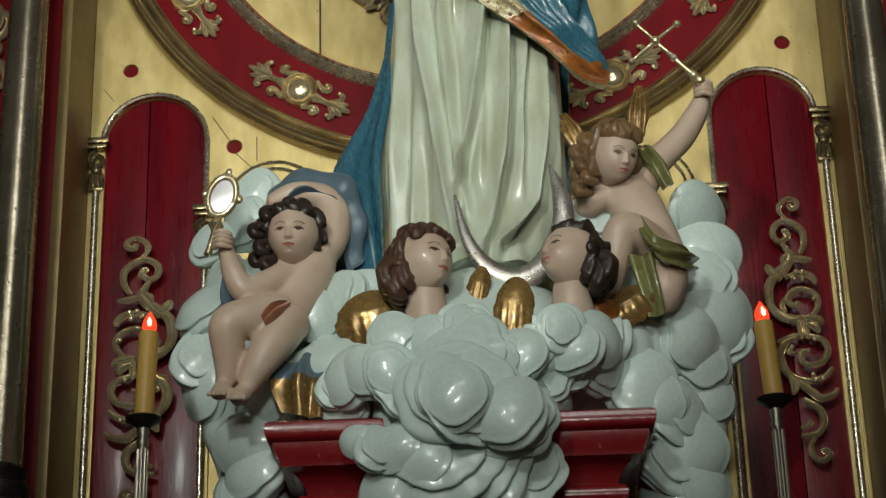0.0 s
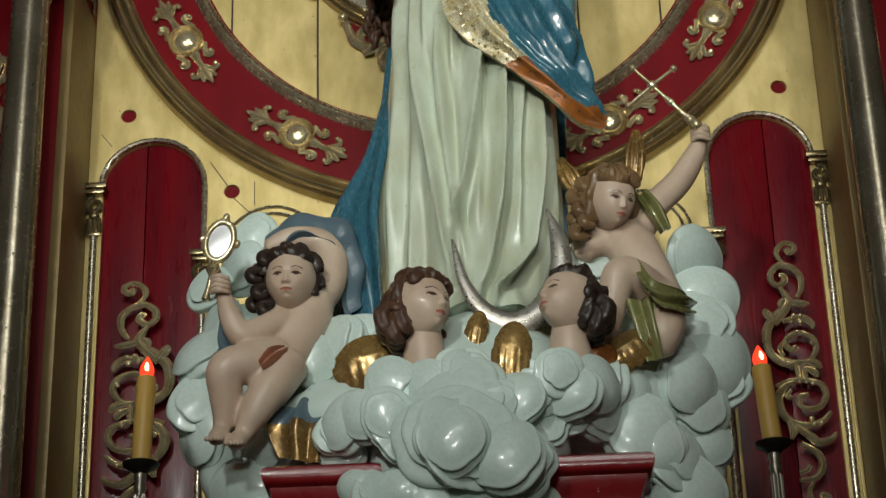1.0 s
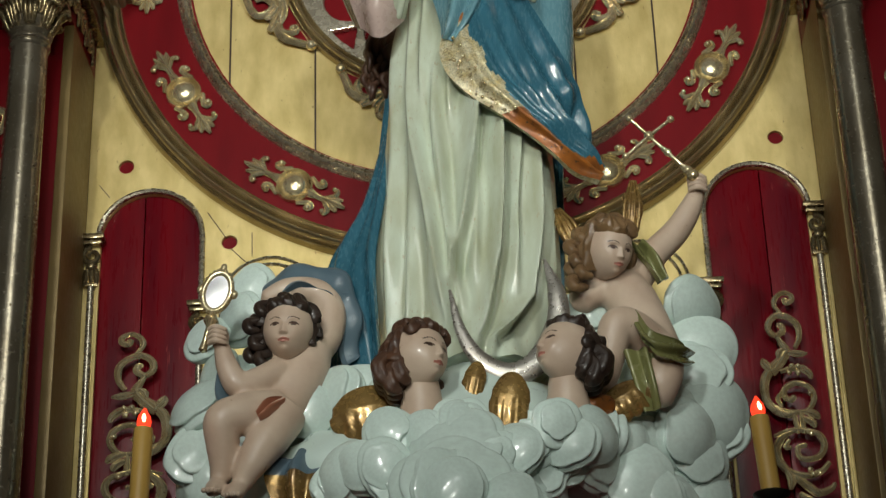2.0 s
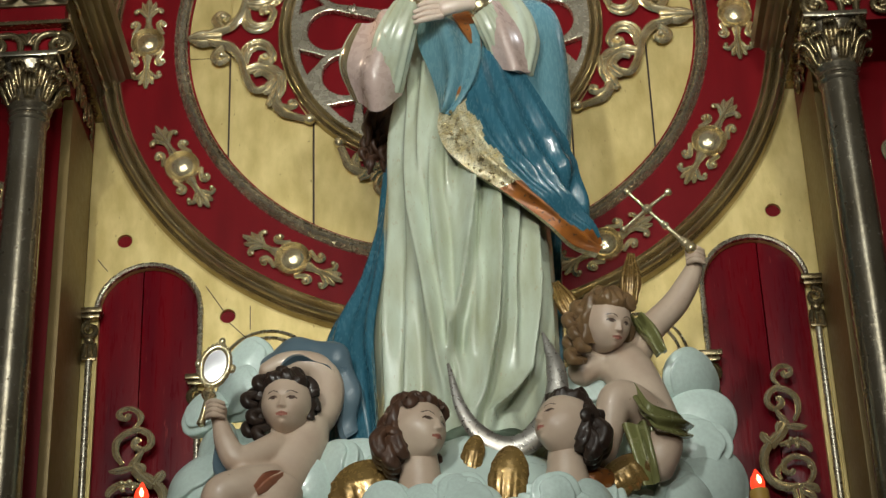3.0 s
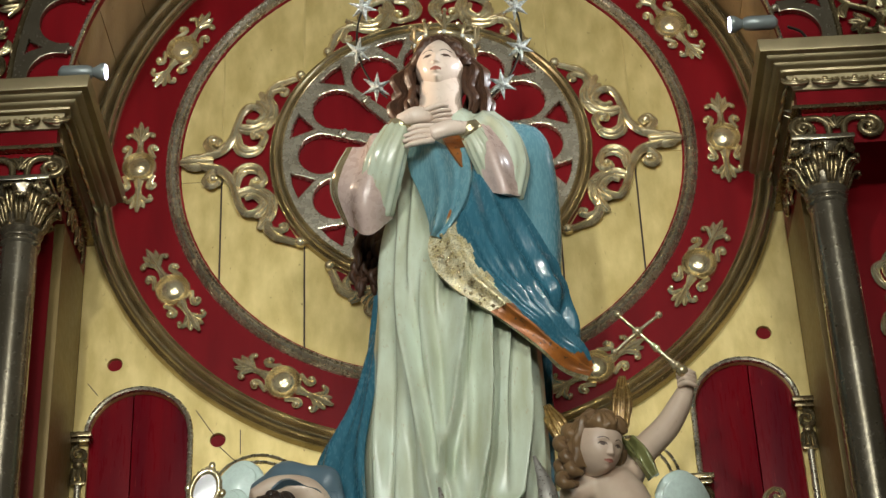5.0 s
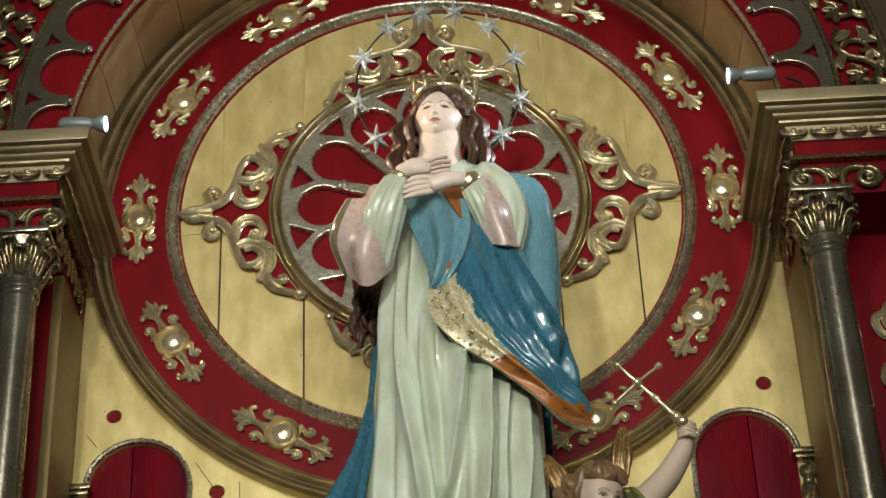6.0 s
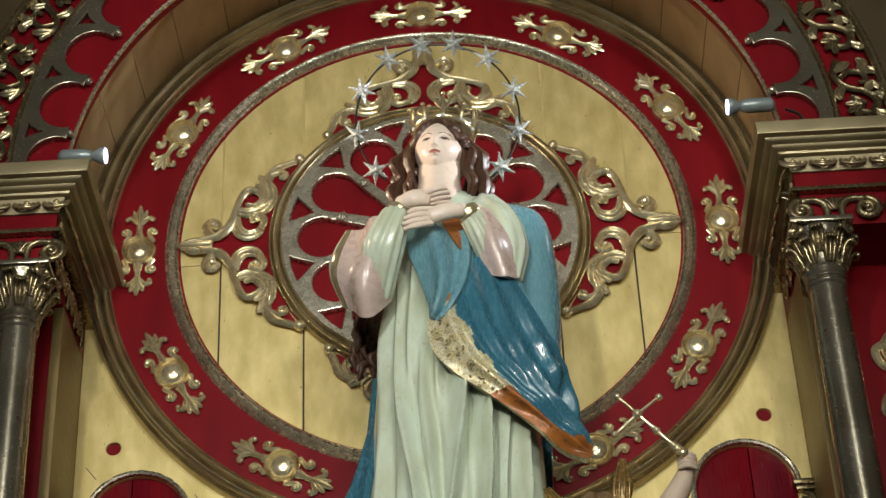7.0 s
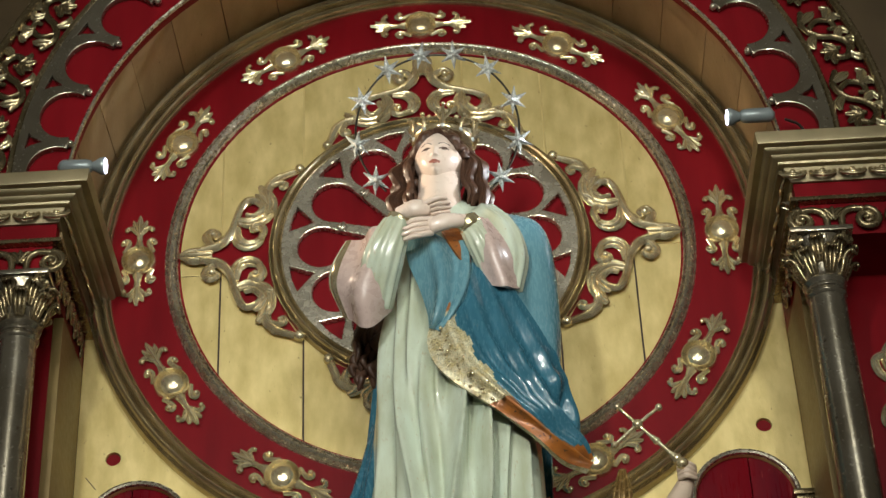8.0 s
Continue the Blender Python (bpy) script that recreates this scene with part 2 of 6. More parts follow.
def block(x0, x1, y0, y1, z0, z1, e=0.003, m=0):
    """A box with bevelled edges."""
    bm = bmesh.new()
    bmesh.ops.create_cube(bm, size=1.0, matrix=Matrix.LocRotScale(((x0 + x1) / 2, (y0 + y1) / 2, (z0 + z1) / 2), None, (x1 - x0, y1 - y0, z1 - z0)))
    if e:
        bmesh.ops.bevel(bm, geom=bm.edges[:], offset=e, segments=2, affect="EDGES", profile=0.6)
    bm.verts.index_update()
    v, f = [w.co.copy() for w in bm.verts], [[w.index for w in q.verts] for q in bm.faces]
    bm.free()
    return v, f, m


def lathe(prof, seg=24, m=0, centre=(0, 0, 0)):
    """A solid of revolution about z; prof: (radius, z) from bottom to top."""
    v, f = [], []
    for r, z in prof:
        for k in range(seg):
            a = 2 * math.pi * k / seg
            v.append((centre[0] + r * math.cos(a), centre[1] + r * math.sin(a), centre[2] + z))
    for i in range(len(prof) - 1):
        for k in range(seg):
            k2 = (k + 1) % seg
            f.append((i * seg + k, i * seg + k2, (i + 1) * seg + k2, (i + 1) * seg + k))
    f.append(tuple(reversed(range(seg))))
    f.append(tuple(range((len(prof) - 1) * seg, len(prof) * seg)))
    return v, f, m


def hoop(prof, a0=0.0, a1=360.0, n=96, cx=0.0, cz=ZC, m=0):
    """A moulding bent round (cx, cz) in the wall's plane. prof: closed list of (radius, y); angles in degrees clockwise from the top."""
    full = abs(a1 - a0) >= 359.9
    v, f, k = [], [], len(prof)
    for i in range(n if full else n + 1):
        a = radians(a0 + (a1 - a0) * i / n)
        for r, y in prof:
            v.append((cx + r * math.sin(a), y, cz + r * math.cos(a)))
    rows = n if full else n + 1
    for i in range(n):
        j = (i + 1) % rows
        for q in range(k):
            q2 = (q + 1) % k
            f.append((i * k + q, i * k + q2, j * k + q2, j * k + q))
    if not full:
        f.append(tuple(range(k)))
        f.append(tuple((rows - 1) * k + q for q in reversed(range(k))))
    return v, f, m


def roll_profile(r0, r1, y, high, lobes):
    """Profile of a moulding from r0 to r1 that stands out from y in rounded lobes: (share of width, share of height)."""
    out, w = [(r0, y)], r1 - r0
    total, at = sum(q for q, h in lobes), r0
    for q, h in lobes:
        d = w * q / total
        for s in (0.0, 0.15, 0.35, 0.5, 0.65, 0.85, 1.0):
            out.append((at + d * (0.02 + 0.96 * s), y - high * h * (0.45 + 0.55 * math.sin(math.pi * s))))
        at += d
    return out + [(r1, y)]


def plate(name, loops, y, thick, bevel=0.002, cx=0.0, cz=0.0):
    """A board in the wall's plane with holes: loops of (x, z), the first the outline. Its front lies at y, its back at y + thick."""
    cu = bpy.data.curves.new(name, "CURVE")
    cu.dimensions, cu.fill_mode = "2D", "BOTH"
    cu.extrude, cu.bevel_depth, cu.bevel_resolution, cu.offset = thick / 2 - bevel, bevel, 1, -bevel
    for loop in loops:
        sp = cu.splines.new("POLY")
        sp.points.add(len(loop) - 1)
        for p, (x, z) in zip(sp.points, loop):
            p.co = (x + cx, z + cz, 0, 1)
        sp.use_cyclic_u = True
    ob = bpy.data.objects.new(name, cu)
    scene.collection.objects.link(ob)
    me = bpy.data.meshes.new_from_object(ob.evaluated_get(bpy.context.evaluated_depsgraph_get()))
    bpy.data.objects.remove(ob)
    bpy.data.curves.remove(cu)
    me.transform(Matrix.Translation((0, y + thick / 2, 0)) @ Matrix.Rotation(radians(90), 4, "X"))
    me.name = name
    return me


def dress(me, material, sharp=35):
    me.materials.clear()
    me.materials.append(material)
    me.polygons.foreach_set("use_smooth", [True] * len(me.polygons))
    me.set_sharp_from_angle(angle=radians(sharp))
    return me


def ring_pts(cx, cz, r, n=40, a0=0, a1=360):
    k = n if a1 - a0 >= 359.9 else n + 1
    return [(cx + r * math.sin(radians(a0 + (a1 - a0) * i / n)), cz + r * math.cos(radians(a0 + (a1 - a0) * i / n))) for i in range(k)]


def mould(path, prof, closed=False, m=0):
    """A moulding along a plan path of (x, y), mitred; prof: (distance out to the left of the path, z), closed up."""
    v, f, k, n = [], [], len(prof), len(path)
    for i, p in enumerate(path):
        p = Vector(p)
        a = (p - Vector(path[i - 1])).normalized() if i or closed else None
        b = (Vector(path[(i + 1) % n]) - p).normalized() if i < n - 1 or closed else None
        a, b = a or b, b or a
        na, nb = Vector((-a.y, a.x)), Vector((-b.y, b.x))
        mit = (na + nb) / (1 + na.dot(nb))
        for d, z in prof:
            q = p + mit * d
            v.append((q.x, q.y, z))
    for i in range(n if closed else n - 1):
        j = (i + 1) % n
        for q in range(k):
            q2 = (q + 1) % k
            f.append((i * k + q, i * k + q2, j * k + q2, j * k + q))
    if not closed:
        f.append(tuple(reversed(range(k))))
        f.append(tuple((n - 1) * k + q for q in range(k)))
    return v, f, m


def spiral(cx, cz, r0, r1, a0, turns, n=10):
    """Points of a spiral in the wall's plane from radius r0 to r1; a0 in degrees, turns signed."""
    return [(cx + (r0 + (r1 - r0) * i / n) * math.cos(radians(a0 + 360 * turns * i / n)), cz + (r0 + (r1 - r0) * i / n) * math.sin(radians(a0 + 360 * turns * i / n))) for i in range(n + 1)]


def scroll(s, pts, radii, y, n=28, flat=0.8, m=0, lift=0.0, seg=12):
    """Adds a carved scroll of (x, z) points to the soup s at depth y."""
    s.add(*tube([(p[0], y - lift * math.sin(math.pi * i / max(1, len(pts) - 1)), p[1]) for i, p in enumerate(pts)], radii, n, seg, flat, m, 0.13, lobes=4))
    return s

# ---- the church round the altar ----


def shell(name, label, category, x0, x1, y0, y1, z0, z1, material):
    ob = part(name, Soup().add(*block(x0, x1, y0, y1, z0, z1, 0), smooth=False), material)
    return tagged(ob, label, category, kind="structure")


shell("floor", "grey stone church floor", "floor", -5.2, 5.2, -14.2, 0.6, -0.2, 0.0, STONE)
shell("ceiling", "plain plaster church ceiling", "ceiling", -5.2, 5.2, -14.2, 0.6, 9.0, 9.2, PLASTER)
shell("wall_west", "plain plaster nave wall", "wall", -5.2, -5.0, -14.2, 0.6, 0.0, 9.0, PLASTER)
shell("wall_east", "plain plaster nave wall", "wall", 5.0, 5.2, -14.2, 0.6, 0.0, 9.0, PLASTER)
shell("wall_south", "plain plaster wall at the nave's end", "wall", -5.0, 5.0, -14.2, -14.0, 0.0, 9.0, PLASTER)
shell("wall_north", "plain dark wall behind the altarpiece", "wall", -5.0, 5.0, 0.4, 0.6, 0.0, 9.0, WOOD_DARK)
shell("altar_base", "plain dark altar base under the altarpiece", "altar", -2.2, 2.2, -1.25, 0.39, 0.0, 2.2, WOOD_DARK)

# ---- the great back panel ----
HALF = 0.90  # half the niche's width
AX, AR, AZ = 0.740, 0.121, 3.797  # red arched panels: middle, radius, springing


def arch_loop(cx, r, spring, low, n=24):
    return [(cx - r, low)] + [(cx - r * math.cos(math.pi * i / n), spring + r * math.sin(math.pi * i / n)) for i in range(n + 1)] + [(cx + r, low)]


back = thing("wall_back", "gilded board wall of the niche with round-headed red panels", "wall", kind="structure")
LOW = 2.2
loops = [[(-HALF, LOW), (HALF, LOW), (HALF, 5.62), (-HALF, 5.62)]]
for s in (-1, 1):
    loops.append(arch_loop(s * AX, AR, AZ, LOW + 0.05))
    loops.append(ring_pts(s * 0.807, 4.0, 0.0185, 24))
    loops.append(ring_pts(s * 0.545, 3.776, 0.0185, 24))
part("gilt_board", dress(plate("gilt_board", loops, 0.0, 0.03), GOLD_LEAF), None, back)
# red boards behind the arched openings, two to a panel
for s in (-1, 1):
    cut = s * 0.757
    for x0, x1 in ((s * AX - 0.15, cut - 0.0012), (cut + 0.0012, s * AX + 0.15)):
        part("red_board", Soup().add(*block(x0, x1, 0.012, 0.045, LOW, 4.07, 0.0015), smooth=False), RED_WORN, back)
part("backing_board", Soup().add(*block(-1.0, 1.0, 0.046, 0.07, LOW, 5.7, 0), smooth=False), RED, back)
for s in (-1, 1):  # red plugs in the round holes
    for x, z in ((0.807, 4.0), (0.545, 3.776)):
        part("plug", Soup().add([(s * x + 0.0184 * math.cos(a), y, z + 0.0184 * math.sin(a)) for y in (0.010, 0.016) for a in np.linspace(0, 2 * math.pi, 25)[:-1]], [tuple(range(24)), tuple(reversed(range(24, 48)))] + [(i, i + 24, (i + 1) % 24 + 24, (i + 1) % 24) for i in range(24)], smooth=False), RED, back)
# fine seams in the gilding
seams = Soup()
for x0, z0, x1, z1 in ((-0.49, 3.80, -0.489, 3.735), (-0.54, 3.757, -0.50, 3.715), (-0.60, 3.86, -0.555, 3.79), (-0.872, 3.95, -0.845, 3.915)):
    seams.add(*tube([(x0, 0.0005, z0), (x1, 0.0005, z1)], [0.0014, 0.0014], 2, 6))
part("seam", seams, WOOD_DARK, back)

# arch mouldings, imposts and gilt rods of the panels
for s in (-1, 1):
    arch = thing("arch_moulding", "gilded round-headed moulding framing a red panel", "moulding", "panel mouldings", kind="structure")
    part("arch_rod", Soup().add(*hoop([(AR + 0.007 + 0.007 * math.cos(a), -0.004 + 0.008 * math.sin(a)) for a in np.linspace(0, 2 * math.pi, 9)[:-1]], -90, 90, 36, s * AX, AZ)), SILVER_GOLD, arch)
    for side, z in ((s * (AX + AR + 0.018), AZ), (s * (AX - AR - 0.008), 3.605)):
        rod = Soup()
        if z < 3.7:
            rod.add(*tube([(side, -0.004, AZ), (side, -0.004, z)], [0.007, 0.007], 4, 8))
        part("rod", rod.add(*tube([(side, -0.006, z - 0.13), (side - s * 0.004, -0.006, LOW)], [0.0085, 0.0085], 8, 10)), SILVER_GOLD, arch)
        part("side_fillet", Soup().add(*block(side + 0.012, side + 0.02, -0.008, 0.0, LOW, z - 0.12, 0.001), smooth=False), GOLD_LEAF, arch)
        imp = Soup()
        for w, z0, z1 in ((0.030, z - 0.008, z + 0.006), (0.024, z - 0.020, z - 0.009)):
            imp.add(*block(side - w, side + w, -0.03 * w / 0.03, 0.0, z0, z1, 0.002), smooth=False)
        part("impost", imp, GOLD_OLD, arch)
        cap = Soup()
        scroll(cap, [(side + a, b) for a, b in spiral(0, z - 0.048, 0.024, 0.006, 100, -1.3 * s)], [0.007, 0.006, 0.004], -0.012)
        cap.add(*ball((side, -0.010, z - 0.078), (0.014, 0.012, 0.012)))
        for q in (-1, 0, 1):
            scroll(cap, [(side + q * 0.010, z - 0.085), (side + q * 0.012, z - 0.105), (side + q * 0.014, z - 0.122)], [0.007, 0.008, 0.005], -0.010, 8)
        cap.add(*block(side - 0.018, side + 0.018, -0.016, 0, z - 0.131, z - 0.122, 0.002))
        part("scroll_capital", cap, GOLD_OLD, arch)
    low = thing("arch_moulding", "slender gilded arch moulding on the gilt wall", "moulding", "low arch mouldings", kind="structure")
    for r in (0.118, 0.100):
        part("arch_rod", Soup().add(*hoop([(r + 0.004 * math.cos(a), -0.001 + 0.006 * math.sin(a)) for a in np.linspace(0, 2 * math.pi, 9)[:-1]], -90, 90, 32, s * 0.445, 3.61)), SILVER_GOLD, low)
        for q in (-1, 1):
            part("rod", Soup().add(*tube([(s * 0.445 + q * r, -0.001, 3.61), (s * 0.445 + q * r, -0.001, 3.3)], [0.004, 0.004], 3, 8)), SILVER_GOLD, low)

# ---- great round medallion ----
disc = thing("round_panel", "great round panel with gilt planks and a red band", "wall panel", kind="structure")
part("red_band", dress(plate("red_band", [ring_pts(0, ZC, 0.875, 120), ring_pts(0, ZC, 0.66, 120)], -0.010, 0.0105), RED), None, disc)
part("seam_backing", dress(plate("seam_backing", [ring_pts(0, ZC, 0.668, 60, 94, 266)], -0.0016, 0.0018, 0.0005), WOOD_DARK), None, disc)
EDGE = (-0.675, -0.552, -0.334, -0.11, 0.11, 0.325, 0.532, 0.675)
for x0, x1 in zip(EDGE, EDGE[1:]):
    g, R = 0.0022, 0.674
    xs = np.linspace(x0 + g, x1 - g, 14)
    h = [math.sqrt(max(0, R * R - x * x)) for x in xs]
    cuts = [(-1, -0.055), (-0.053, 1)] if x0 < -0.6 else [(-1, -0.03), (-0.028, 1)] if x1 > 0.6 else [(-1, 1)]
    for lo, hi in cuts:
        loop = [(x, ZC + max(-q, min(hi, q)) if hi < 1 else ZC + q) for x, q in zip(xs, h)] + [(x, ZC + (max(lo, -q) if lo > -1 else -q)) for x, q in reversed(list(zip(xs, h)))]
        part("plank", dress(plate("plank", [loop], -0.004, 0.0045, 0.001), GOLD_LEAF), None, disc)
part("inner_moulding", Soup().add(*hoop(roll_profile(0.664, 0.701, -0.002, 0.026, [(0.5, 0.6), (1.6, 1.0), (0.5, 0.55)]), n=128)), SILVER_GOLD, disc)
outer = Soup().add(*hoop(roll_profile(0.845, 0.909, 0.0, 0.048, [(0.45, 0.45), (1.0, 0.75), (0.25, 0.5), (1.4, 1.0), (0.5, 0.6)]), n=144))
part("outer_moulding", outer, GOLD_MID, disc)

# ---- pierced rosette behind the statue's head ----
rose = thing("rosette", "pierced silver-gilt wheel rosette on a red ground", "rosette")
part("red_ground", dress(plate("red_ground", [ring_pts(0, ZC, 0.40, 80)], -0.0095, 0.006, 0.001), RED), None, rose)
loops = [ring_pts(0, ZC, 0.392, 96)]
for k in range(12):
    a = 30.0 * k
    ux, uz = math.sin(radians(a)), math.cos(radians(a))
    lobe = []
    for i in range(29):  # rounded outer end, sides that run in to the hub
        b = radians(-118 + 236 * i / 28)
        r, q = 0.285 + 0.063 * math.cos(b), 0.063 * math.sin(b)
        lobe.append((r * ux + q * uz, ZC + r * uz - q * ux))
    for r, q in ((0.12, 0.014), (0.12, -0.014)):
        lobe.append((r * ux + q * uz, ZC + r * uz - q * ux))
    loops.append(lobe)
    a += 15
    ux, uz = math.sin(radians(a)), math.cos(radians(a))
    loops.append([(r * ux + q * uz, ZC + r * uz - q * ux) for r, q in ((0.315, 0.0), (0.34, 0.018), (0.371, 0.040), (0.375, 0.0), (0.371, -0.040), (0.34, -0.018))])
part("tracery", dress(plate("tracery", loops, -0.030, 0.020, 0.003), SILVER_GOLD), None, rose)
for k in range(12):  # colonnette rings on the spokes
    a = radians(15 + 30 * k)
    col = Soup()
    for r, w in ((0.235, 0.016), (0.243, 0.012)):
        col.add(*tube([((r - 0.002) * math.sin(a), -0.032, ZC + (r - 0.002) * math.cos(a)), ((r + 0.002) * math.sin(a), -0.032, ZC + (r + 0.002) * math.cos(a))], [w, w], 2, 12, 0.5))
    part("spoke_ring", col, SILVER_GOLD, rose)
part("rim", Soup().add(*hoop(roll_profile(0.386, 0.427, -0.006, 0.034, [(0.8, 0.8), (1.2, 1.0), (0.6, 0.6)]), n=112)), GOLD_MID, rose)


def leaf(s, pts, w, y, n=14):
    """A carved acanthus leaf with a ribbed back along (x, z) points."""
    p = glide([(a, b) for a, b in pts], n)
    for q in (-1, 0, 1):
        line = []
        for i in range(n + 1):
            d = p[min(i + 1, n)] - p[max(i - 1, 0)]
            d = d / (np.linalg.norm(d) + 1e-9)
            k = w * 0.75 * q * math.sin(math.pi * (0.15 + 0.75 * i / n))
            line.append((p[i][0] - d[1] * k, p[i][1] + d[0] * k))
        scroll(s, line[::2], [w * 0.35, w * 0.55, w * 0.5, w * 0.18], y - (0.004 if q == 0 else 0), 14, 0.7)
    return s


def cross_ornament():
    """One triangular scroll ornament, its axis along +z from the rosette's centre; (v, u): across, outwards."""
    th = thing("scroll_ornament", "carved gilt scrollwork ornament on a red ground beside the rosette", "carved ornament", "ornaments round the rosette")
    ground = [(0.0, 0.60), (-0.02, 0.56), (-0.05, 0.520), (-0.135, 0.512), (-0.175, 0.460), (-0.235, 0.39), (-0.262, 0.345), (-0.20, 0.38), (0.0, 0.42)]
    loop = ground + [(-a, b) for a, b in reversed(ground[1:-1])]
    part("red_ground", dress(plate("red_ground", [loop], -0.0105, 0.006, 0.001), RED), None, th)
    tip = Soup()
    leaf(tip, [(0, 0.575), (0, 0.62), (0, 0.66)], 0.019, -0.022)
    for q in (-1, 1):
        leaf(tip, [(q * 0.004, 0.585), (q * 0.016, 0.615), (q * 0.017, 0.645)], 0.009, -0.018)
    part("tip_leaf", tip, GOLD, th)
    for q in (-1, 1):
        def side(pts):
            return [(q * a, b) for a, b in pts]
        s = Soup()
        scroll(s, side([(0.012, 0.605), (0.026, 0.560), (0.034, 0.576), (0.058, 0.592), (0.077, 0.578), (0.066, 0.560), (0.054, 0.568)]), [0.009, 0.011, 0.011, 0.010, 0.009, 0.008], -0.018, 36)
        s.add(*ball((q * 0.061, -0.026, 0.572), 0.012))
        part("side_curl", s, GOLD, th)
        s = Soup()
        scroll(s, side([(0.008, 0.615), (0.017, 0.595), (0.029, 0.555), (0.066, 0.526), (0.112, 0.512), (0.148, 0.500), (0.171, 0.482), (0.165, 0.455), (0.142, 0.441), (0.119, 0.462), (0.124, 0.486)]), [0.010, 0.011, 0.013, 0.010, 0.009, 0.010, 0.011, 0.010, 0.009, 0.007], -0.022, 70)
        part("main_scroll", s, GOLD, th)
        s = Soup()
        leaf(s, side([(0.108, 0.512), (0.099, 0.472), (0.122, 0.433), (0.162, 0.424), (0.196, 0.436), (0.218, 0.452)]), 0.017, -0.018, 28)
        for a, b in (((0.150, 0.428), (0.186, 0.462)), ((0.172, 0.428), (0.205, 0.440)), ((0.110, 0.440), (0.126, 0.412))):
            leaf(s, side([a, ((a[0] + b[0]) / 2 + 0.006, (a[1] + b[1]) / 2), b]), 0.008, -0.024, 8)
        part("acanthus_leaf", s, GOLD, th)
        s = Soup()
        scroll(s, side([(0.160, 0.424), (0.205, 0.430), (0.240, 0.410), (0.254, 0.380), (0.266, 0.347)]), [0.010, 0.013, 0.012, 0.010, 0.009], -0.016, 30)
        scroll(s, side([(0.216, 0.428), (0.226, 0.400), (0.222, 0.382), (0.209, 0.386), (0.212, 0.397)]), [0.008, 0.009, 0.008, 0.006], -0.018, 24)
        s.add(*ball((q * 0.268, -0.020, 0.343), 0.0145))
        part("outer_leaf", s, GOLD, th)
        s = Soup()
        leaf(s, side([(0.085, 0.512), (0.046, 0.508), (0.026, 0.484), (0.034, 0.455), (0.062, 0.438)]), 0.014, -0.018, 24)
        scroll(s, side([(0.040, 0.448), (0.068, 0.438), (0.088, 0.450), (0.082, 0.468), (0.066, 0.466)]), [0.009, 0.010, 0.009, 0.007], -0.022, 24)
        s.add(*ball((q * 0.070, -0.026, 0.458), 0.009))
        part("inner_leaf", s, GOLD, th)
    th.matrix_world = Matrix.Translation((0, 0, ZC))
    return th


orn = cross_ornament()
for a in (90, 180, 270):
    copy_thing(orn, Matrix.Translation((0, 0, ZC)) @ Matrix.Rotation(radians(a), 4, "Y"))


def medallion():
    """A boss in a collar with a leafy finial at each end, its long axis along x."""
    th = thing("boss_ornament", "gilt boss with scrolled leaf ends on the red band", "carved ornament", "bosses on the red band")
    collar = part("collar", Soup().add(*hoop(roll_profile(0.033, 0.046, -0.006, 0.016, [(0.8, 0.8), (0.25, 0.3), (1, 1)]), n=40, cz=0.0)), GOLD, th)
    part("boss", Soup().add(*ball((0, -0.008, 0), (0.034, 0.020, 0.034), 28, 16)), GOLD, collar)
    for q in (-1, 1):
        s = Soup()
        for e in (-1, 1):
            # curl that springs from the collar, with a ball end
            scroll(s, [(q * a, e * b) for a, b in ((0.028, 0.040), (0.046, 0.030), (0.060, 0.026), (0.068, 0.034), (0.060, 0.043), (0.052, 0.040))], [0.005, 0.0065, 0.006, 0.005, 0.005], -0.013, 20)
            s.add(*ball((q * 0.059, -0.016, e * 0.039), 0.0075, 12, 8))
            # side leaf of the finial, rolled outwards
            scroll(s, [(q * a, e * b) for a, b in ((0.084, 0.003), (0.095, 0.010), (0.106, 0.022), (0.103, 0.034), (0.094, 0.034))], [0.005, 0.007, 0.007, 0.006, 0.004], -0.013, 18)
            s.add(*ball((q * 0.097, -0.016, e * 0.033), 0.0065, 12, 8))
            leaf(s, [(q * 0.098, e * 0.004), (q * 0.114, e * 0.011), (q * 0.129, e * 0.018)], 0.0062, -0.013, 10)
        scroll(s, [(q * 0.042, 0), (q * 0.066, 0), (q * 0.090, 0)], [0.013, 0.007, 0.008], -0.012, 12)
        leaf(s, [(q * 0.086, 0), (q * 0.112, 0), (q * 0.143, 0)], 0.0075, -0.016, 12)
        part("leaf_end", s, GOLD, th)
    return th


first = medallion()
RMED = 0.7695
for k in range(12):
    a = radians(30 * k)
    m = Matrix.Translation((RMED * math.sin(a), -0.004, ZC - 0.005 + RMED * math.cos(a))) @ Matrix.Rotation(a, 4, "Y")
    if k == 0:
        first.matrix_world = m
    else:
        copy_thing(first, m)

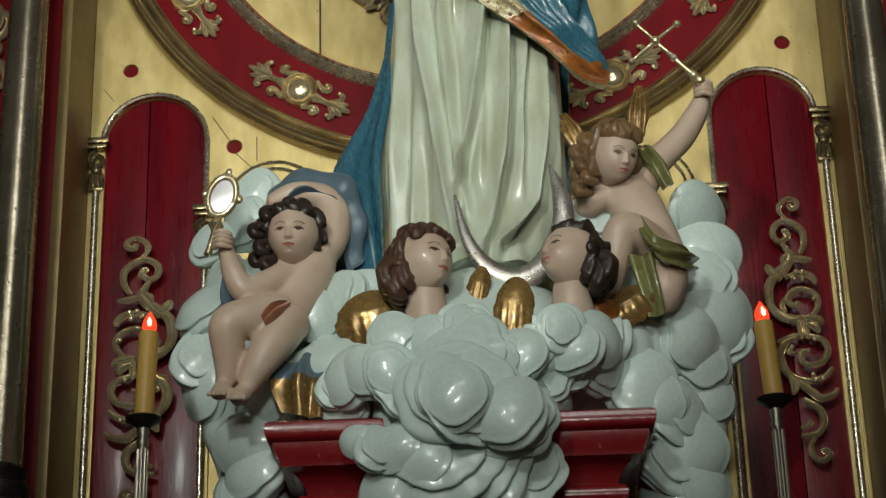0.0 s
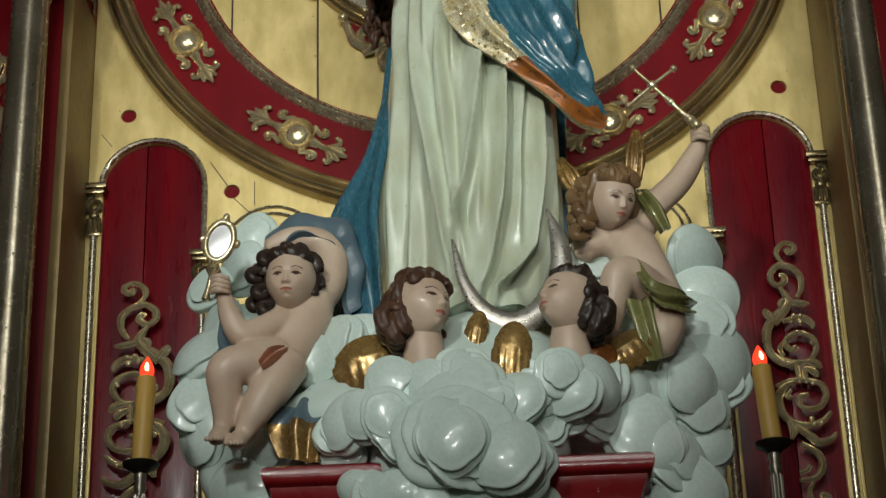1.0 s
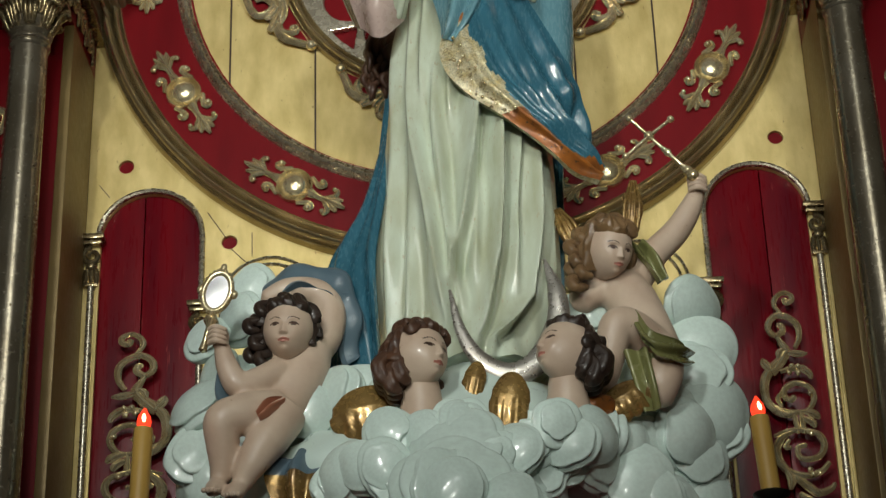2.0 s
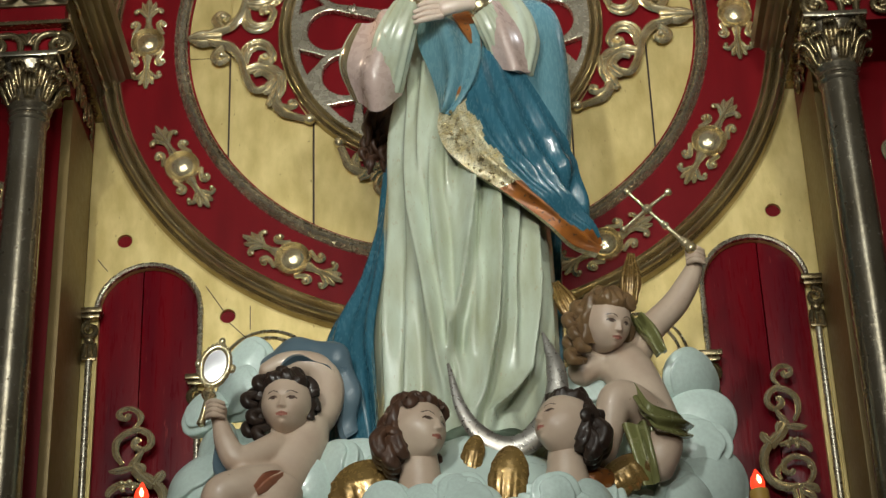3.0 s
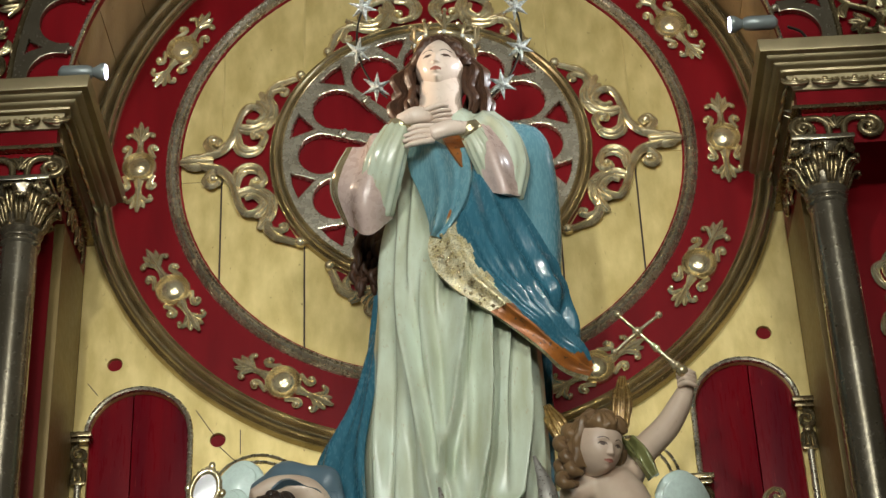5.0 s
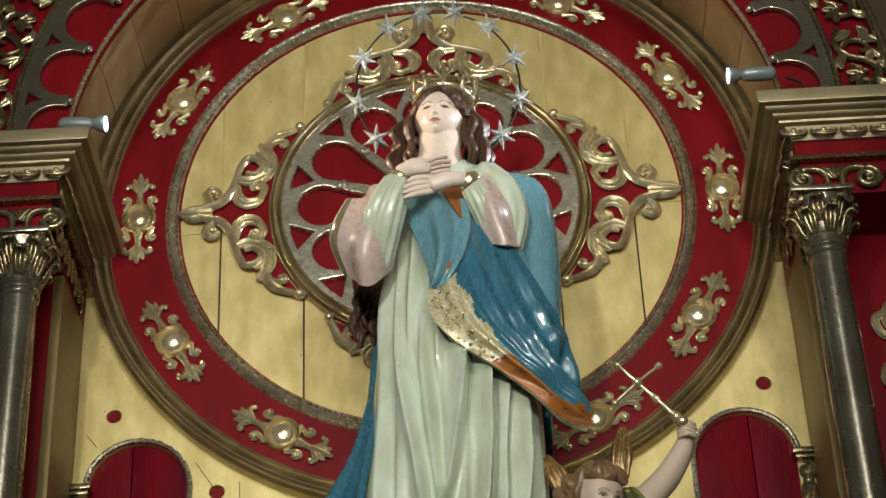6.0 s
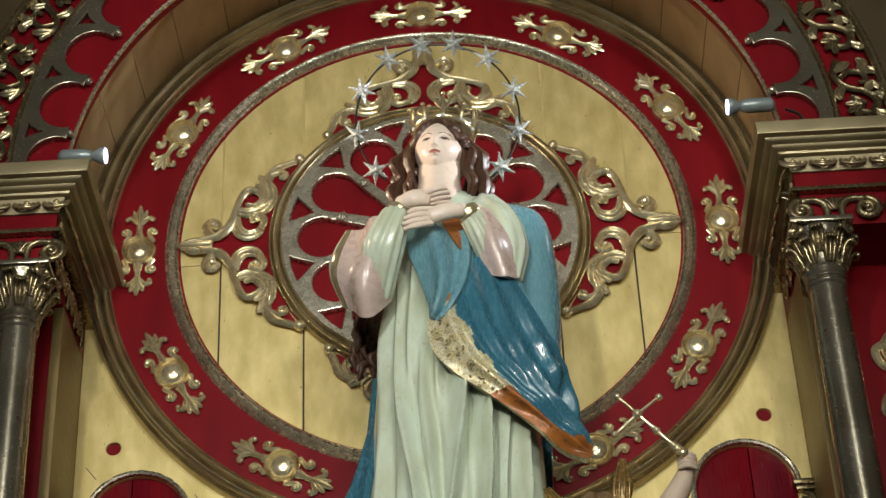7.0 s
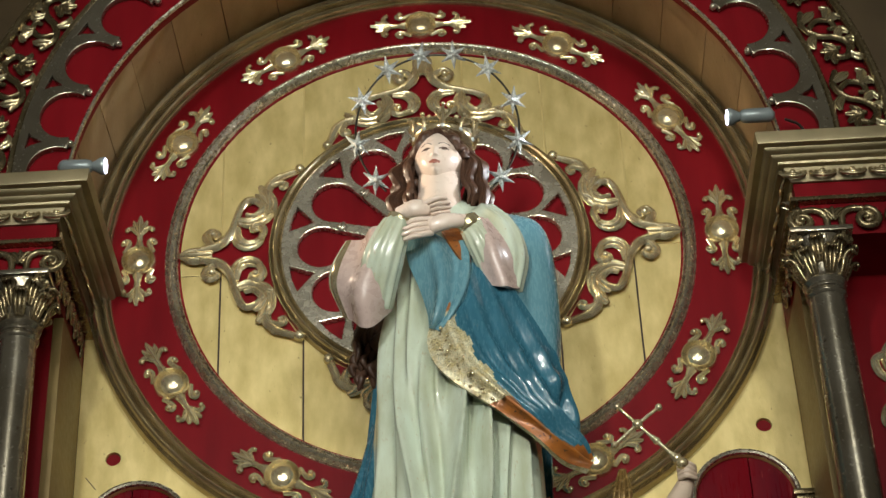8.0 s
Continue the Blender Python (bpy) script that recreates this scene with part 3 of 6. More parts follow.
# ---- niche sides, soffit and front arch ----
AY, ACZ, AIN, AEZ = -0.40, 4.569, 0.8895, 4.497  # front arch: plane, tracery's centre, opening's radius and centre
soffit = thing("niche_vault", "brown-gilt boarded vault of the niche", "vault", kind="structure")
N = 19
for k in range(N):
    a0, a1 = radians(-99 + 198 * k / N + 0.09), radians(-99 + 198 * (k + 1) / N - 0.09)
    v = []
    for y, r, cz, t in ((AY + 0.006, AIN + 0.002, AEZ, 0), (0.0, 0.915, ZC, 0), (0.0, 0.935, ZC, 0), (AY + 0.006, AIN + 0.022, AEZ, 0)):
        for i in range(5):
            a = a0 + (a1 - a0) * i / 4
            v.append((r * math.sin(a), y, cz + r * math.cos(a)))
    f = [(j * 5 + i, j * 5 + i + 1, ((j + 1) % 4) * 5 + i + 1, ((j + 1) % 4) * 5 + i) for j in range(4) for i in range(4)] + [(0, 5, 10, 15), (19, 14, 9, 4)]
    part("vault_board", Soup().add(v, f, smooth=False), VAULT_BRIGHTENED, soffit)

for s in (-1, 1):
    jamb = thing("niche_jamb", "brown-gilt side board of the niche", "wall", "niche jambs", kind="structure")
    part("jamb_board", Soup().add(*block(min(s * 0.90, s * 0.925), max(s * 0.90, s * 0.925), -0.25, 0.03, LOW, 4.42, 0.002), smooth=False), BROWN_GOLD, jamb)
    pier = thing("red_pier", "red painted board pier behind a gilt column", "wall", "red piers", kind="structure")
    part("pier_board", Soup().add(*block(min(s * 0.926, s * 1.5), max(s * 0.926, s * 1.5), -0.245, -0.20, LOW, 4.5, 0.002), smooth=False), RED, pier)

# front wall over the cornices, with the cusped arch
front = thing("wall_arch", "red front wall over the niche with a cusped gilt arch", "wall", kind="structure")
loop = [(-1.9, 4.50), (-AIN - 0.003, 4.50)] + ring_pts(0, AEZ, AIN + 0.002, 80, -89.5, 89.5) + [(AIN + 0.003, 4.50), (1.9, 4.50), (1.9, 6.3), (-1.9, 6.3)]
part("red_board", dress(plate("red_board", [loop], AY, 0.035), RED), None, front)
part("inner_bead", Soup().add(*hoop([(AIN + 0.005 * math.cos(a), AY - 0.002 + 0.008 * math.sin(a)) for a in np.linspace(0, 2 * math.pi, 9)[:-1]], -89, 89, 96, 0, AEZ)), SILVER_GOLD, front)
STEP, CUSP = 11.03, 5.0
inner = []
for k in range(-9, 9):
    mid = radians(STEP * (k + 0.5) + CUSP)
    ux, uz = math.sin(mid), math.cos(mid)
    for i in range(25):
        b = radians(-112 + 224 * i / 24)
        r, q = 0.915 + 0.068 * math.cos(b), 0.072 * math.sin(b)
        inner.append((r * ux + q * uz, ACZ + r * uz - q * ux))
loops = [ring_pts(0, ACZ, 1.022, 110, -97, 101) + list(reversed(inner))]
for k in range(-8, 9):
    a = radians(STEP * k + CUSP)
    ux, uz = math.sin(a), math.cos(a)
    loops.append([(r * ux + q * uz, ACZ + r * uz - q * ux) for r, q in ((0.958, 0), (0.985, 0.012), (0.996, 0.024), (0.997, -0.024), (0.985, -0.012))])
part("cusped_tracery", dress(plate("cusped_tracery", loops, AY - 0.020, 0.020, 0.003), COLUMN_GILT), None, front)
for k in range(-8, 9):
    a = radians(STEP * k + CUSP)
    part("cusp_knob", Soup().add(*ball((0.886 * math.sin(a), AY - 0.014, ACZ + 0.886 * math.cos(a)), (0.010, 0.011, 0.010), 12, 8)), SILVER_GOLD, front)
for r, w in ((1.026, 0.010), (1.162, 0.013)):
    part("rim_rod", Soup().add(*hoop([(r + w * math.cos(a), AY - 0.010 + 0.016 * math.sin(a)) for a in np.linspace(0, 2 * math.pi, 11)[:-1]], -93, 93, 110, 0, ACZ)), GOLD_OLD, front)
part("outer_board", dress(plate("outer_board", [[(-1.9, 4.51)] + ring_pts(0, ACZ, 1.172, 80, -90, 90) + [(1.9, 4.51), (1.9, 6.28), (-1.9, 6.28)]], AY - 0.016, 0.016), BOARD_BROWN), None, front)


def vine_scroll():
    """One wave of the scrollwork in the arch's outer band; x along the band, z outwards from its middle."""
    th = thing("vine_scroll", "gilt acanthus scroll in the red band of the arch", "carved ornament", "scrolls in the arch band")
    s = Soup()
    scroll(s, [(-0.095, -0.030), (-0.05, -0.046), (-0.008, -0.022), (0.012, 0.018), (0.045, 0.042), (0.078, 0.022), (0.07, -0.008), (0.045, -0.004), (0.047, 0.014)], [0.007, 0.009, 0.009, 0.010, 0.009, 0.007, 0.006], -0.010, 48)
    scroll(s, [(-0.03, -0.04), (-0.055, -0.008), (-0.045, 0.025), (-0.02, 0.03), (-0.018, 0.012)], [0.006, 0.008, 0.007, 0.006], -0.010)
    part("stem", s, GOLD_OLD, th)
    for q in range(4):
        s = Soup()
        a = radians(200 + 40 * q)
        leaf(s, [(0.058, 0.0), (0.058 + 0.02 * math.cos(a), 0.0 + 0.02 * math.sin(a)), (0.058 + 0.042 * math.cos(a + 0.2), 0.042 * math.sin(a + 0.2))], 0.009, -0.012, 8)
        part("acanthus_leaf", s, GOLD_OLD, th)
    for pts in ([(0.012, 0.02), (-0.006, 0.042), (0.012, 0.054)], [(-0.05, 0.02), (-0.078, 0.034), (-0.09, 0.02)], [(-0.06, -0.044), (-0.075, -0.018), (-0.082, 0.000)], [(-0.01, -0.03), (0.010, -0.048), (0.032, -0.046)],
                [(0.075, 0.03), (0.092, 0.046), (0.090, 0.060)], [(0.030, 0.036), (0.030, 0.056), (0.046, 0.060)], [(-0.045, 0.02), (-0.052, 0.044), (-0.040, 0.058)]):
        part("acanthus_leaf", leaf(Soup(), pts, 0.010, -0.012, 8), GOLD_MID, th)
    return th


vine = vine_scroll()
for k in range(16):
    a = radians(-84 + 11.2 * k)
    m = Matrix.Translation((1.094 * math.sin(a), AY - 0.002, ACZ + 1.094 * math.cos(a))) @ Matrix.Rotation(a, 4, "Y")
    if k == 0:
        vine.matrix_world = m
    else:
        copy_thing(vine, m)

# ---- entablatures and columns ----
for s in (-1, 1):
    ent = thing("entablature", "gilt cornice block with a red frieze above the column", "cornice", "cornice blocks", kind="structure")
    path = [(s * 0.892, 0.0), (s * 0.892, -0.43), (s * 1.6, -0.43)]
    if s > 0:  # the profile's distance grows towards the niche and the nave
        path = path[::-1]
    inside = -0.10

    def run(prof):
        return mould(path, prof)
    body = [(inside, 4.368), (0.012, 4.368), (0.017, 4.362), (0.017, 4.354), (inside, 4.354)]
    part("lower_fillet", Soup().add(*run(body), smooth=False), GOLD_OLD, ent)
    part("frieze", Soup().add(*run([(inside, 4.369), (inside, 4.415), (0.0, 4.415), (0.0, 4.369)][::-1]), smooth=False), RED, ent)
    cyma = [(inside, 4.451), (0.024, 4.451), (0.033, 4.452), (0.035, 4.458), (0.045, 4.459), (0.049, 4.463), (0.051, 4.468), (0.062, 4.469), (0.066, 4.473), (0.068, 4.478), (0.084, 4.479), (0.086, 4.486), (0.088, 4.512), (inside, 4.512)]
    part("cornice", Soup().add(*run(cyma[::-1]), smooth=False), OLIVE_GILT, ent)
    part("egg_backing", Soup().add(*run([(inside, 4.416), (0.006, 4.416), (0.020, 4.450), (inside, 4.450)][::-1]), smooth=False), OLIVE_GILT, ent)
    part("soffit_board", Soup().add(*block(min(s * 0.90, s * 1.6), max(s * 0.90, s * 1.6), -0.425, 0.0, 4.262, 4.353, 0), smooth=False), RED, ent)
    egg = Soup()
    egg.add(*tube([(-0.020, 0, 0.014), (-0.017, -0.004, -0.008), (0, -0.006, -0.018), (0.017, -0.004, -0.008), (0.020, 0, 0.014)], [0.0045, 0.0045, 0.0045], 14, 6))
    egg.add(*tube([(-0.012, 0, 0.014), (-0.010, -0.004, -0.001), (0, -0.006, -0.008), (0.010, -0.004, -0.001), (0.012, 0, 0.014)], [0.003, 0.0035, 0.003], 12, 6))
    egg.add(*ball((0, -0.002, 0.008), (0.006, 0.006, 0.007), 10, 8))
    egg_mesh = egg.mesh("egg", [GOLD_MID])
    for k in range(10):
        ob = part("egg", egg_mesh, None, ent)
        ob.matrix_basis = pose(s * (0.893 + 0.072 * k), -0.446, 4.433, -20) @ Matrix.Diagonal((1.45, 1.0, 0.98, 1))
    for k in range(6):
        ob = part("egg", egg_mesh, None, ent)
        ob.matrix_basis = pose(s * 0.877, -0.395 + 0.072 * k, 4.433, 0, 0, -s * 90) @ pose(0, 0, 0, -20) @ Matrix.Diagonal((1.45, 1.0, 0.98, 1))
    vol = Soup()
    scroll(vol, spiral(0, 0, 0.026, 0.005, 90, 1.6, 16), [0.008, 0.007, 0.004], 0, 40)
    vol.add(*ball((0, -0.004, 0), 0.007))
    scroll(vol, [(0, 0.026), (0.03, 0.028), (0.048, 0.012), (0.05, -0.03)], [0.008, 0.008, 0.006], 0.004, 14)
    vol_mesh = vol.mesh("volute", [GOLD_OLD])
    sprig = Soup()
    for q in (-1, 0, 1):
        leaf(sprig, [(0, -0.016), (q * 0.012, 0.006), (q * 0.026, 0.020 - 0.006 * abs(q))], 0.008, 0, 8)
    sprig_mesh = sprig.mesh("leaf_sprig", [GOLD_OLD])
    for k in range(6):
        ob = part("volute", vol_mesh, None, ent)
        ob.matrix_basis = pose(s * (0.897 + 0.155 * ((k + 1) // 2) + 0.078 * (k // 2)), -0.436, 4.300) @ Matrix.Diagonal((s * (1.2 if k % 2 == 0 else -1.2), 1.2, 1.15, 1))
    for k in range(3):
        ob = part("leaf_sprig", sprig_mesh, None, ent)
        ob.matrix_basis = pose(s * (0.973 + 0.233 * k), -0.434, 4.318)
    for k in range(4):
        ob = part("volute", vol_mesh, None, ent)
        ob.matrix_basis = pose(s * 0.892, -0.38 + 0.09 * k, 4.302, 0, 0, -s * 90) @ Matrix.Diagonal((1.1, 1, 1.1, 1))


def gilt_column(x):
    th = thing("column", "slender gilt column with a leafy capital", "column", "columns beside the niche", at=Matrix.Translation((x, -0.40, 0)))
    prof = [(0.049, 2.84), (0.0485, 2.9), (0.047, 3.6), (0.0435, 4.08), (0.0435, 4.092), (0.047, 4.096), (0.049, 4.101), (0.047, 4.107), (0.0445, 4.110), (0.048, 4.113), (0.0485, 4.118), (0.046, 4.123)]
    part("shaft", Soup().add(*lathe(prof, 36)), COLUMN_GILT, th)
    base = [(0.085, LOW), (0.085, 2.70), (0.075, 2.72), (0.075, 2.76), (0.066, 2.768), (0.070, 2.785), (0.066, 2.80), (0.056, 2.806), (0.056, 2.815), (0.061, 2.822), (0.061, 2.834), (0.050, 2.842)]
    part("base", Soup().add(*lathe(base, 32)), DARK, th)
    bell_prof = [(0.045, 4.145), (0.050, 4.155), (0.053, 4.162), (0.050, 4.168), (0.049, 4.18), (0.053, 4.22), (0.064, 4.26), (0.076, 4.285), (0.076, 4.292), (0.06, 4.30)]
    cap = part("capital", Soup().add(*lathe(bell_prof, 32)), COLUMN_GILT, th)
    cap.matrix_basis = Matrix.Translation((0, 0, 4.120)) @ Matrix.Diagonal((1, 1, 0.80, 1)) @ Matrix.Translation((0, 0, -4.145))
    lf = Soup()
    for q in (-1, 0, 1):
        lf.add(*tube([(q * 0.006, -0.047, 4.172), (q * 0.010, -0.058, 4.20), (q * 0.011, -0.068, 4.23), (q * 0.009, -0.084, 4.243), (q * 0.007, -0.088, 4.232)], [0.005, 0.007, 0.007, 0.005], 14, 6))
    lf_mesh = lf.mesh("acanthus_leaf", [GOLD_OLD])
    for k in range(8):
        ob = part("acanthus_leaf", lf_mesh, None, cap)
        ob.matrix_basis = pose(0, 0, 0, 0, 0, 45 * k + 10)
    for k in range(8):
        ob = part("acanthus_leaf", lf_mesh, None, cap)
        ob.matrix_basis = pose(0, 0, 0.036, 0, 0, 45 * k + 32)
    for k in range(4):
        v = Soup()
        scroll(v, spiral(0, 0, 0.020, 0.004, 90, 1.5, 14), [0.007, 0.006, 0.004], 0, 30)
        ob = part("corner_volute", v, GOLD_OLD, cap)
        ob.matrix_basis = pose(0, 0, 0, 0, 0, 45 + 90 * k) @ pose(0.0, -0.086, 4.278, 0, 0, 0)
    part("abacus", Soup().add(*block(-0.075, 0.075, -0.075, 0.075, 4.300, 4.318, 0.004)), COLUMN_GILT, cap)
    return th


gilt_column(-0.967)
gilt_column(0.932)

# ---- spot lamps on the cornices ----


def led_spot(eye, target):
    th = thing("spot_lamp", "small grey LED spot lamp lying on the cornice", "lamp", "spot lamps on the cornices", at=look(eye, target))
    part("lamp_body", Soup().add(*lathe([(0.010, 0.03), (0.016, 0.036), (0.0185, 0.05), (0.0185, 0.105), (0.014, 0.112), (0.006, 0.118)], 24)), LAMP_GREY, th)
    lamp_head = part("lamp_head", Soup().add(*lathe([(0.0215, 0.0), (0.0225, 0.003), (0.0215, 0.012), (0.014, 0.024), (0.010, 0.034)], 24)), LAMP_GREY, th)
    part("lens", Soup().add(*lathe([(0.019, -0.002), (0.019, 0.001)], 24)), LED, lamp_head)
    return th


led_spot((-0.782, -0.44, 4.577), (0.03, -0.46, 4.535))
led_spot((0.757, -0.44, 4.623), (0.06, -0.46, 4.60))
for s, z in ((-1, 4.577), (1, 4.62)):
    br = thing("lamp_bracket", "dark wire bracket of a spot lamp on the cornice", "bracket", "lamp brackets")
    part("wire", Soup().add(*tube([(s * 0.90, -0.43, z - 0.005), (s * 0.935, -0.43, z - 0.03), (s * 0.95, -0.43, 4.512), (s * 0.90, -0.43, 4.514)], [0.004, 0.004], 14, 6)), DARK, br)

# ---- the carved figures: each one plain painted mesh ----


def bell(d, w):
    return math.exp(-(d / w) ** 2)


def cloth(s, rows, nu=24, nv=20, thick=0.008, fold=None, m=0):
    """A carved cloth through rows of control points, with folds pushed along its normal; m may be a function of (u, v)."""
    across = [glide(r, nv) if len(r) > 2 else np.array([np.array(r[0]) * (1 - t) + np.array(r[1]) * t for t in np.linspace(0, 1, nv + 1)]) for r in rows]
    g = np.array([glide([a[j] for a in across], nu) for j in range(nv + 1)]).transpose(1, 0, 2)
    du, dv = np.gradient(g, axis=0), np.gradient(g, axis=1)
    nrm = np.cross(du, dv)
    nrm /= np.linalg.norm(nrm, axis=2, keepdims=True) + 1e-9
    if nrm[..., 1].mean() > 0:
        nrm = -nrm
    if fold:
        for i in range(nu + 1):
            for j in range(nv + 1):
                g[i, j] += nrm[i, j] * fold(i / nu, j / nv)
    back = g - nrm * thick
    v = [tuple(p) for p in g.reshape(-1, 3)] + [tuple(p) for p in back.reshape(-1, 3)]
    k, w = (nu + 1) * (nv + 1), nv + 1
    f, ms = [], []
    for i in range(nu):
        for j in range(nv):
            q = (i * w + j, i * w + j + 1, (i + 1) * w + j + 1, (i + 1) * w + j)
            mm = m((i + 0.5) / nu, (j + 0.5) / nv) if callable(m) else m
            f += [q, tuple(a + k for a in reversed(q))]
            ms += [mm, mm]
    edge = [(i * w, (i + 1) * w) for i in range(nu)] + [(i * w + nv, (i + 1) * w + nv) for i in range(nu)] + [(j, j + 1) for j in range(nv)] + [(nu * w + j, nu * w + j + 1) for j in range(nv)]
    for a, b in edge:
        f.append((a, b, b + k, a + k))
        ms.append(m(0.5, 0.99) if callable(m) else m)
    s.add(v, f, ms)
    return s


def loft(s, secs, n=60, seg=96, fold=None, m=0):
    """A closed body through sections (z, cx, cy, rx, ry)."""
    p = glide(secs, n)
    v, f = [], []
    for i, (z, cx, cy, rx, ry) in enumerate(p):
        for k in range(seg):
            a = 2 * math.pi * k / seg
            d = fold(a, i / n, cx + rx * math.cos(a)) if fold else 0
            v.append((cx + (rx + d) * math.cos(a), cy + (ry + d) * math.sin(a), z))
    for i in range(n):
        for k in range(seg):
            k2 = (k + 1) % seg
            f.append((i * seg + k, i * seg + k2, (i + 1) * seg + k2, (i + 1) * seg + k))
    f += [tuple(reversed(range(seg))), tuple(range(n * seg, (n + 1) * seg))]
    return s.add(v, f, m)


def head(s, c, r, face, up=(0, 0, 1), skin=0, lips=None, brow=None, jaw=0.20):
    """A plain carved head about c with radius r that looks along face; the mesh is finer over the face."""
    fy = Vector(face).normalized()
    fx = fy.cross(Vector(up)).normalized()
    fz = fx.cross(fy)
    turn = Matrix((fx, fy, fz)).transposed()
    seg, rings = 132, 120

    def angle(k):
        t = k / seg
        return 2 * math.pi * (t + (0.05 * math.sin(4 * math.pi * t) if t < 0.5 else 0))

    def relief(x, z):
        x *= 0.87
        ax = abs(x)
        d = 0.13 * bell(z + 0.66, 0.30) * bell(x, 0.42) + 0.05 * bell(ax - 0.42, 0.22) * bell(z + 0.36, 0.24)
        t = (0.06 - z) / 0.36
        if t > 0:
            a = 0.035 + 0.115 * min(t, 1.0) ** 1.4
            d += a * (1 if t < 1 else bell(t - 1, 0.16)) * bell(x, 0.065 + 0.045 * min(t, 1)) * min(1, t * 4)
        d += 0.035 * bell(ax - 0.10, 0.05) * bell(z + 0.30, 0.05)
        d -= 0.085 * bell(ax - 0.32, 0.15) * bell(z + 0.01, 0.10)
        d += 0.055 * bell(ax - 0.32, 0.10) * bell(z + 0.04, 0.06)
        d += 0.025 * bell(ax - 0.32, 0.18) * bell(z - 0.15, 0.07)
        d += 0.045 * bell(x, 0.15) * bell(z + 0.485, 0.035) + 0.050 * bell(x, 0.12) * bell(z + 0.585, 0.040)
        d -= 0.030 * bell(x, 0.20) * bell(z + 0.532, 0.018) + 0.025 * bell(x, 0.16) * bell(z + 0.67, 0.045)
        d += 0.075 * bell(x, 0.17) * bell(z + 0.80, 0.10)
        return d
    v, f, ms = [], [], []
    for i in range(rings + 1):
        th = math.pi * i / rings
        for k in range(seg):
            a = angle(k)
            x, y, z = math.sin(th) * math.cos(a), math.sin(th) * math.sin(a), math.cos(th)
            wide = 0.86 - jaw * max(0, -z - 0.15) ** 1.3
            q = y * 0.98 + (relief(x, z) * min(1, y * 2.5) if y > 0 else 0)
            v.append(tuple(Vector(c) + turn @ Vector((x * wide, q, z * 1.10)) * r))
    for i in range(rings):
        th = math.pi * (i + 0.5) / rings
        for k in range(seg):
            k2 = (k + 1) % seg
            f.append((i * seg + k, (i + 1) * seg + k, (i + 1) * seg + k2, i * seg + k2))
            a = 0.5 * (angle(k) + (angle(k2) if k2 else 2 * math.pi))
            x, y, z = math.sin(th) * math.cos(a), math.sin(th) * math.sin(a), math.cos(th)
            x *= 0.87
            mm, ex = skin, abs(abs(x) - 0.32)
            if y > 0 and lips is not None and abs(x) < 0.20 and abs(z + 0.533) < 0.075 - 0.26 * abs(x):
                mm = lips
            if y > 0 and brow is not None and ((ex / 0.085) ** 2 + ((z + 0.030) / 0.052) ** 2 < 1 or abs(z - 0.028 + 2.2 * ex ** 2) < 0.024 and ex < 0.16 or abs(z - 0.190 + 1.6 * ex ** 2) < 0.016 and ex < 0.19):
                mm = brow
            ms.append(mm)
    s.add(v, f, ms)
    return turn


def curls(s, c, r, where, m, seed, count=40, size=0.25, sweep=1.0):
    """Carved hair: a cap in broad wavy clumps that rounds off at its edge, with raised locks; where: (turn, signed extent over u in the head's own axes)."""
    rng = random.Random(seed)
    turn, extent = where
    made = 0

    def wave(u):
        k = min(1, max(0, (extent(u) + 0.10) / 0.22))
        k = k * k * (3 - 2 * k)
        az, h = math.atan2(u.x, u.y + 0.15), u.z
        clump = 0.050 * math.sin(9 * az + 2.6 * math.sin(4.5 * h + seed)) + 0.022 * math.sin(23 * az + 3.5 * math.sin(5 * h + seed + 1)) + 0.025 * math.sin(11 * h + 3 * az + seed)
        return 0.78 + k * (0.26 + clump)
    s.add(*ball(c, (r * 0.96, r * 1.06, r * 1.18), 150, 96, m, turn, wave))
    while made < count:
        u = Vector((rng.gauss(0, 1), rng.gauss(0, 1), rng.gauss(0, 1))).normalized()
        if extent(u) < 0.03:
            continue
        made += 1
        pts = []
        t = Vector((0.7 * (1 if u.x > 0 else -1), -1.0, -0.25)) if u.y > -0.1 else Vector((rng.uniform(-0.4, 0.4), -0.1, -1))
        t = (t - u * t.dot(u)).normalized()
        b = u.cross(t)
        for i in range(6):
            k = i / 5
            w = (u + t * 0.75 * k * sweep + b * 0.20 * math.sin(k * 6 + made)).normalized()
            pts.append(Vector(c) + turn @ Vector((w.x * 0.93, w.y * 1.02, w.z * 1.13)) * r * 1.05)
        s.add(*tube([tuple(p) for p in pts], [r * size * 0.4, r * size, r * size, r * size * 0.25], 16, 16, 0.55, m, 0.14, lobes=3))
    return s


def fingers(s, wrist, tip, spread, r, m, count=4):
    w, t, sp = Vector(wrist), Vector(tip), Vector(spread)
    s.add(*tube([tuple(w), tuple(w.lerp(t, 0.3) + Vector((0, -r, 0))), tuple(w.lerp(t, 0.55))], [r * 1.6, r * 2.2, r * 2.0], 12, 12, 0.75, m))
    for k in range(count):
        o = sp * (k - (count - 1) / 2)
        s.add(*tube([tuple(w.lerp(t, 0.5) + o * 0.8), tuple(w.lerp(t, 0.78) + o + Vector((0, -r * 0.6, 0))), tuple(t + o - (t - w) * 0.04 * abs(k - 1.5))], [r * 0.8, r * 0.75, r * 0.5], 10, 8, 1, m))


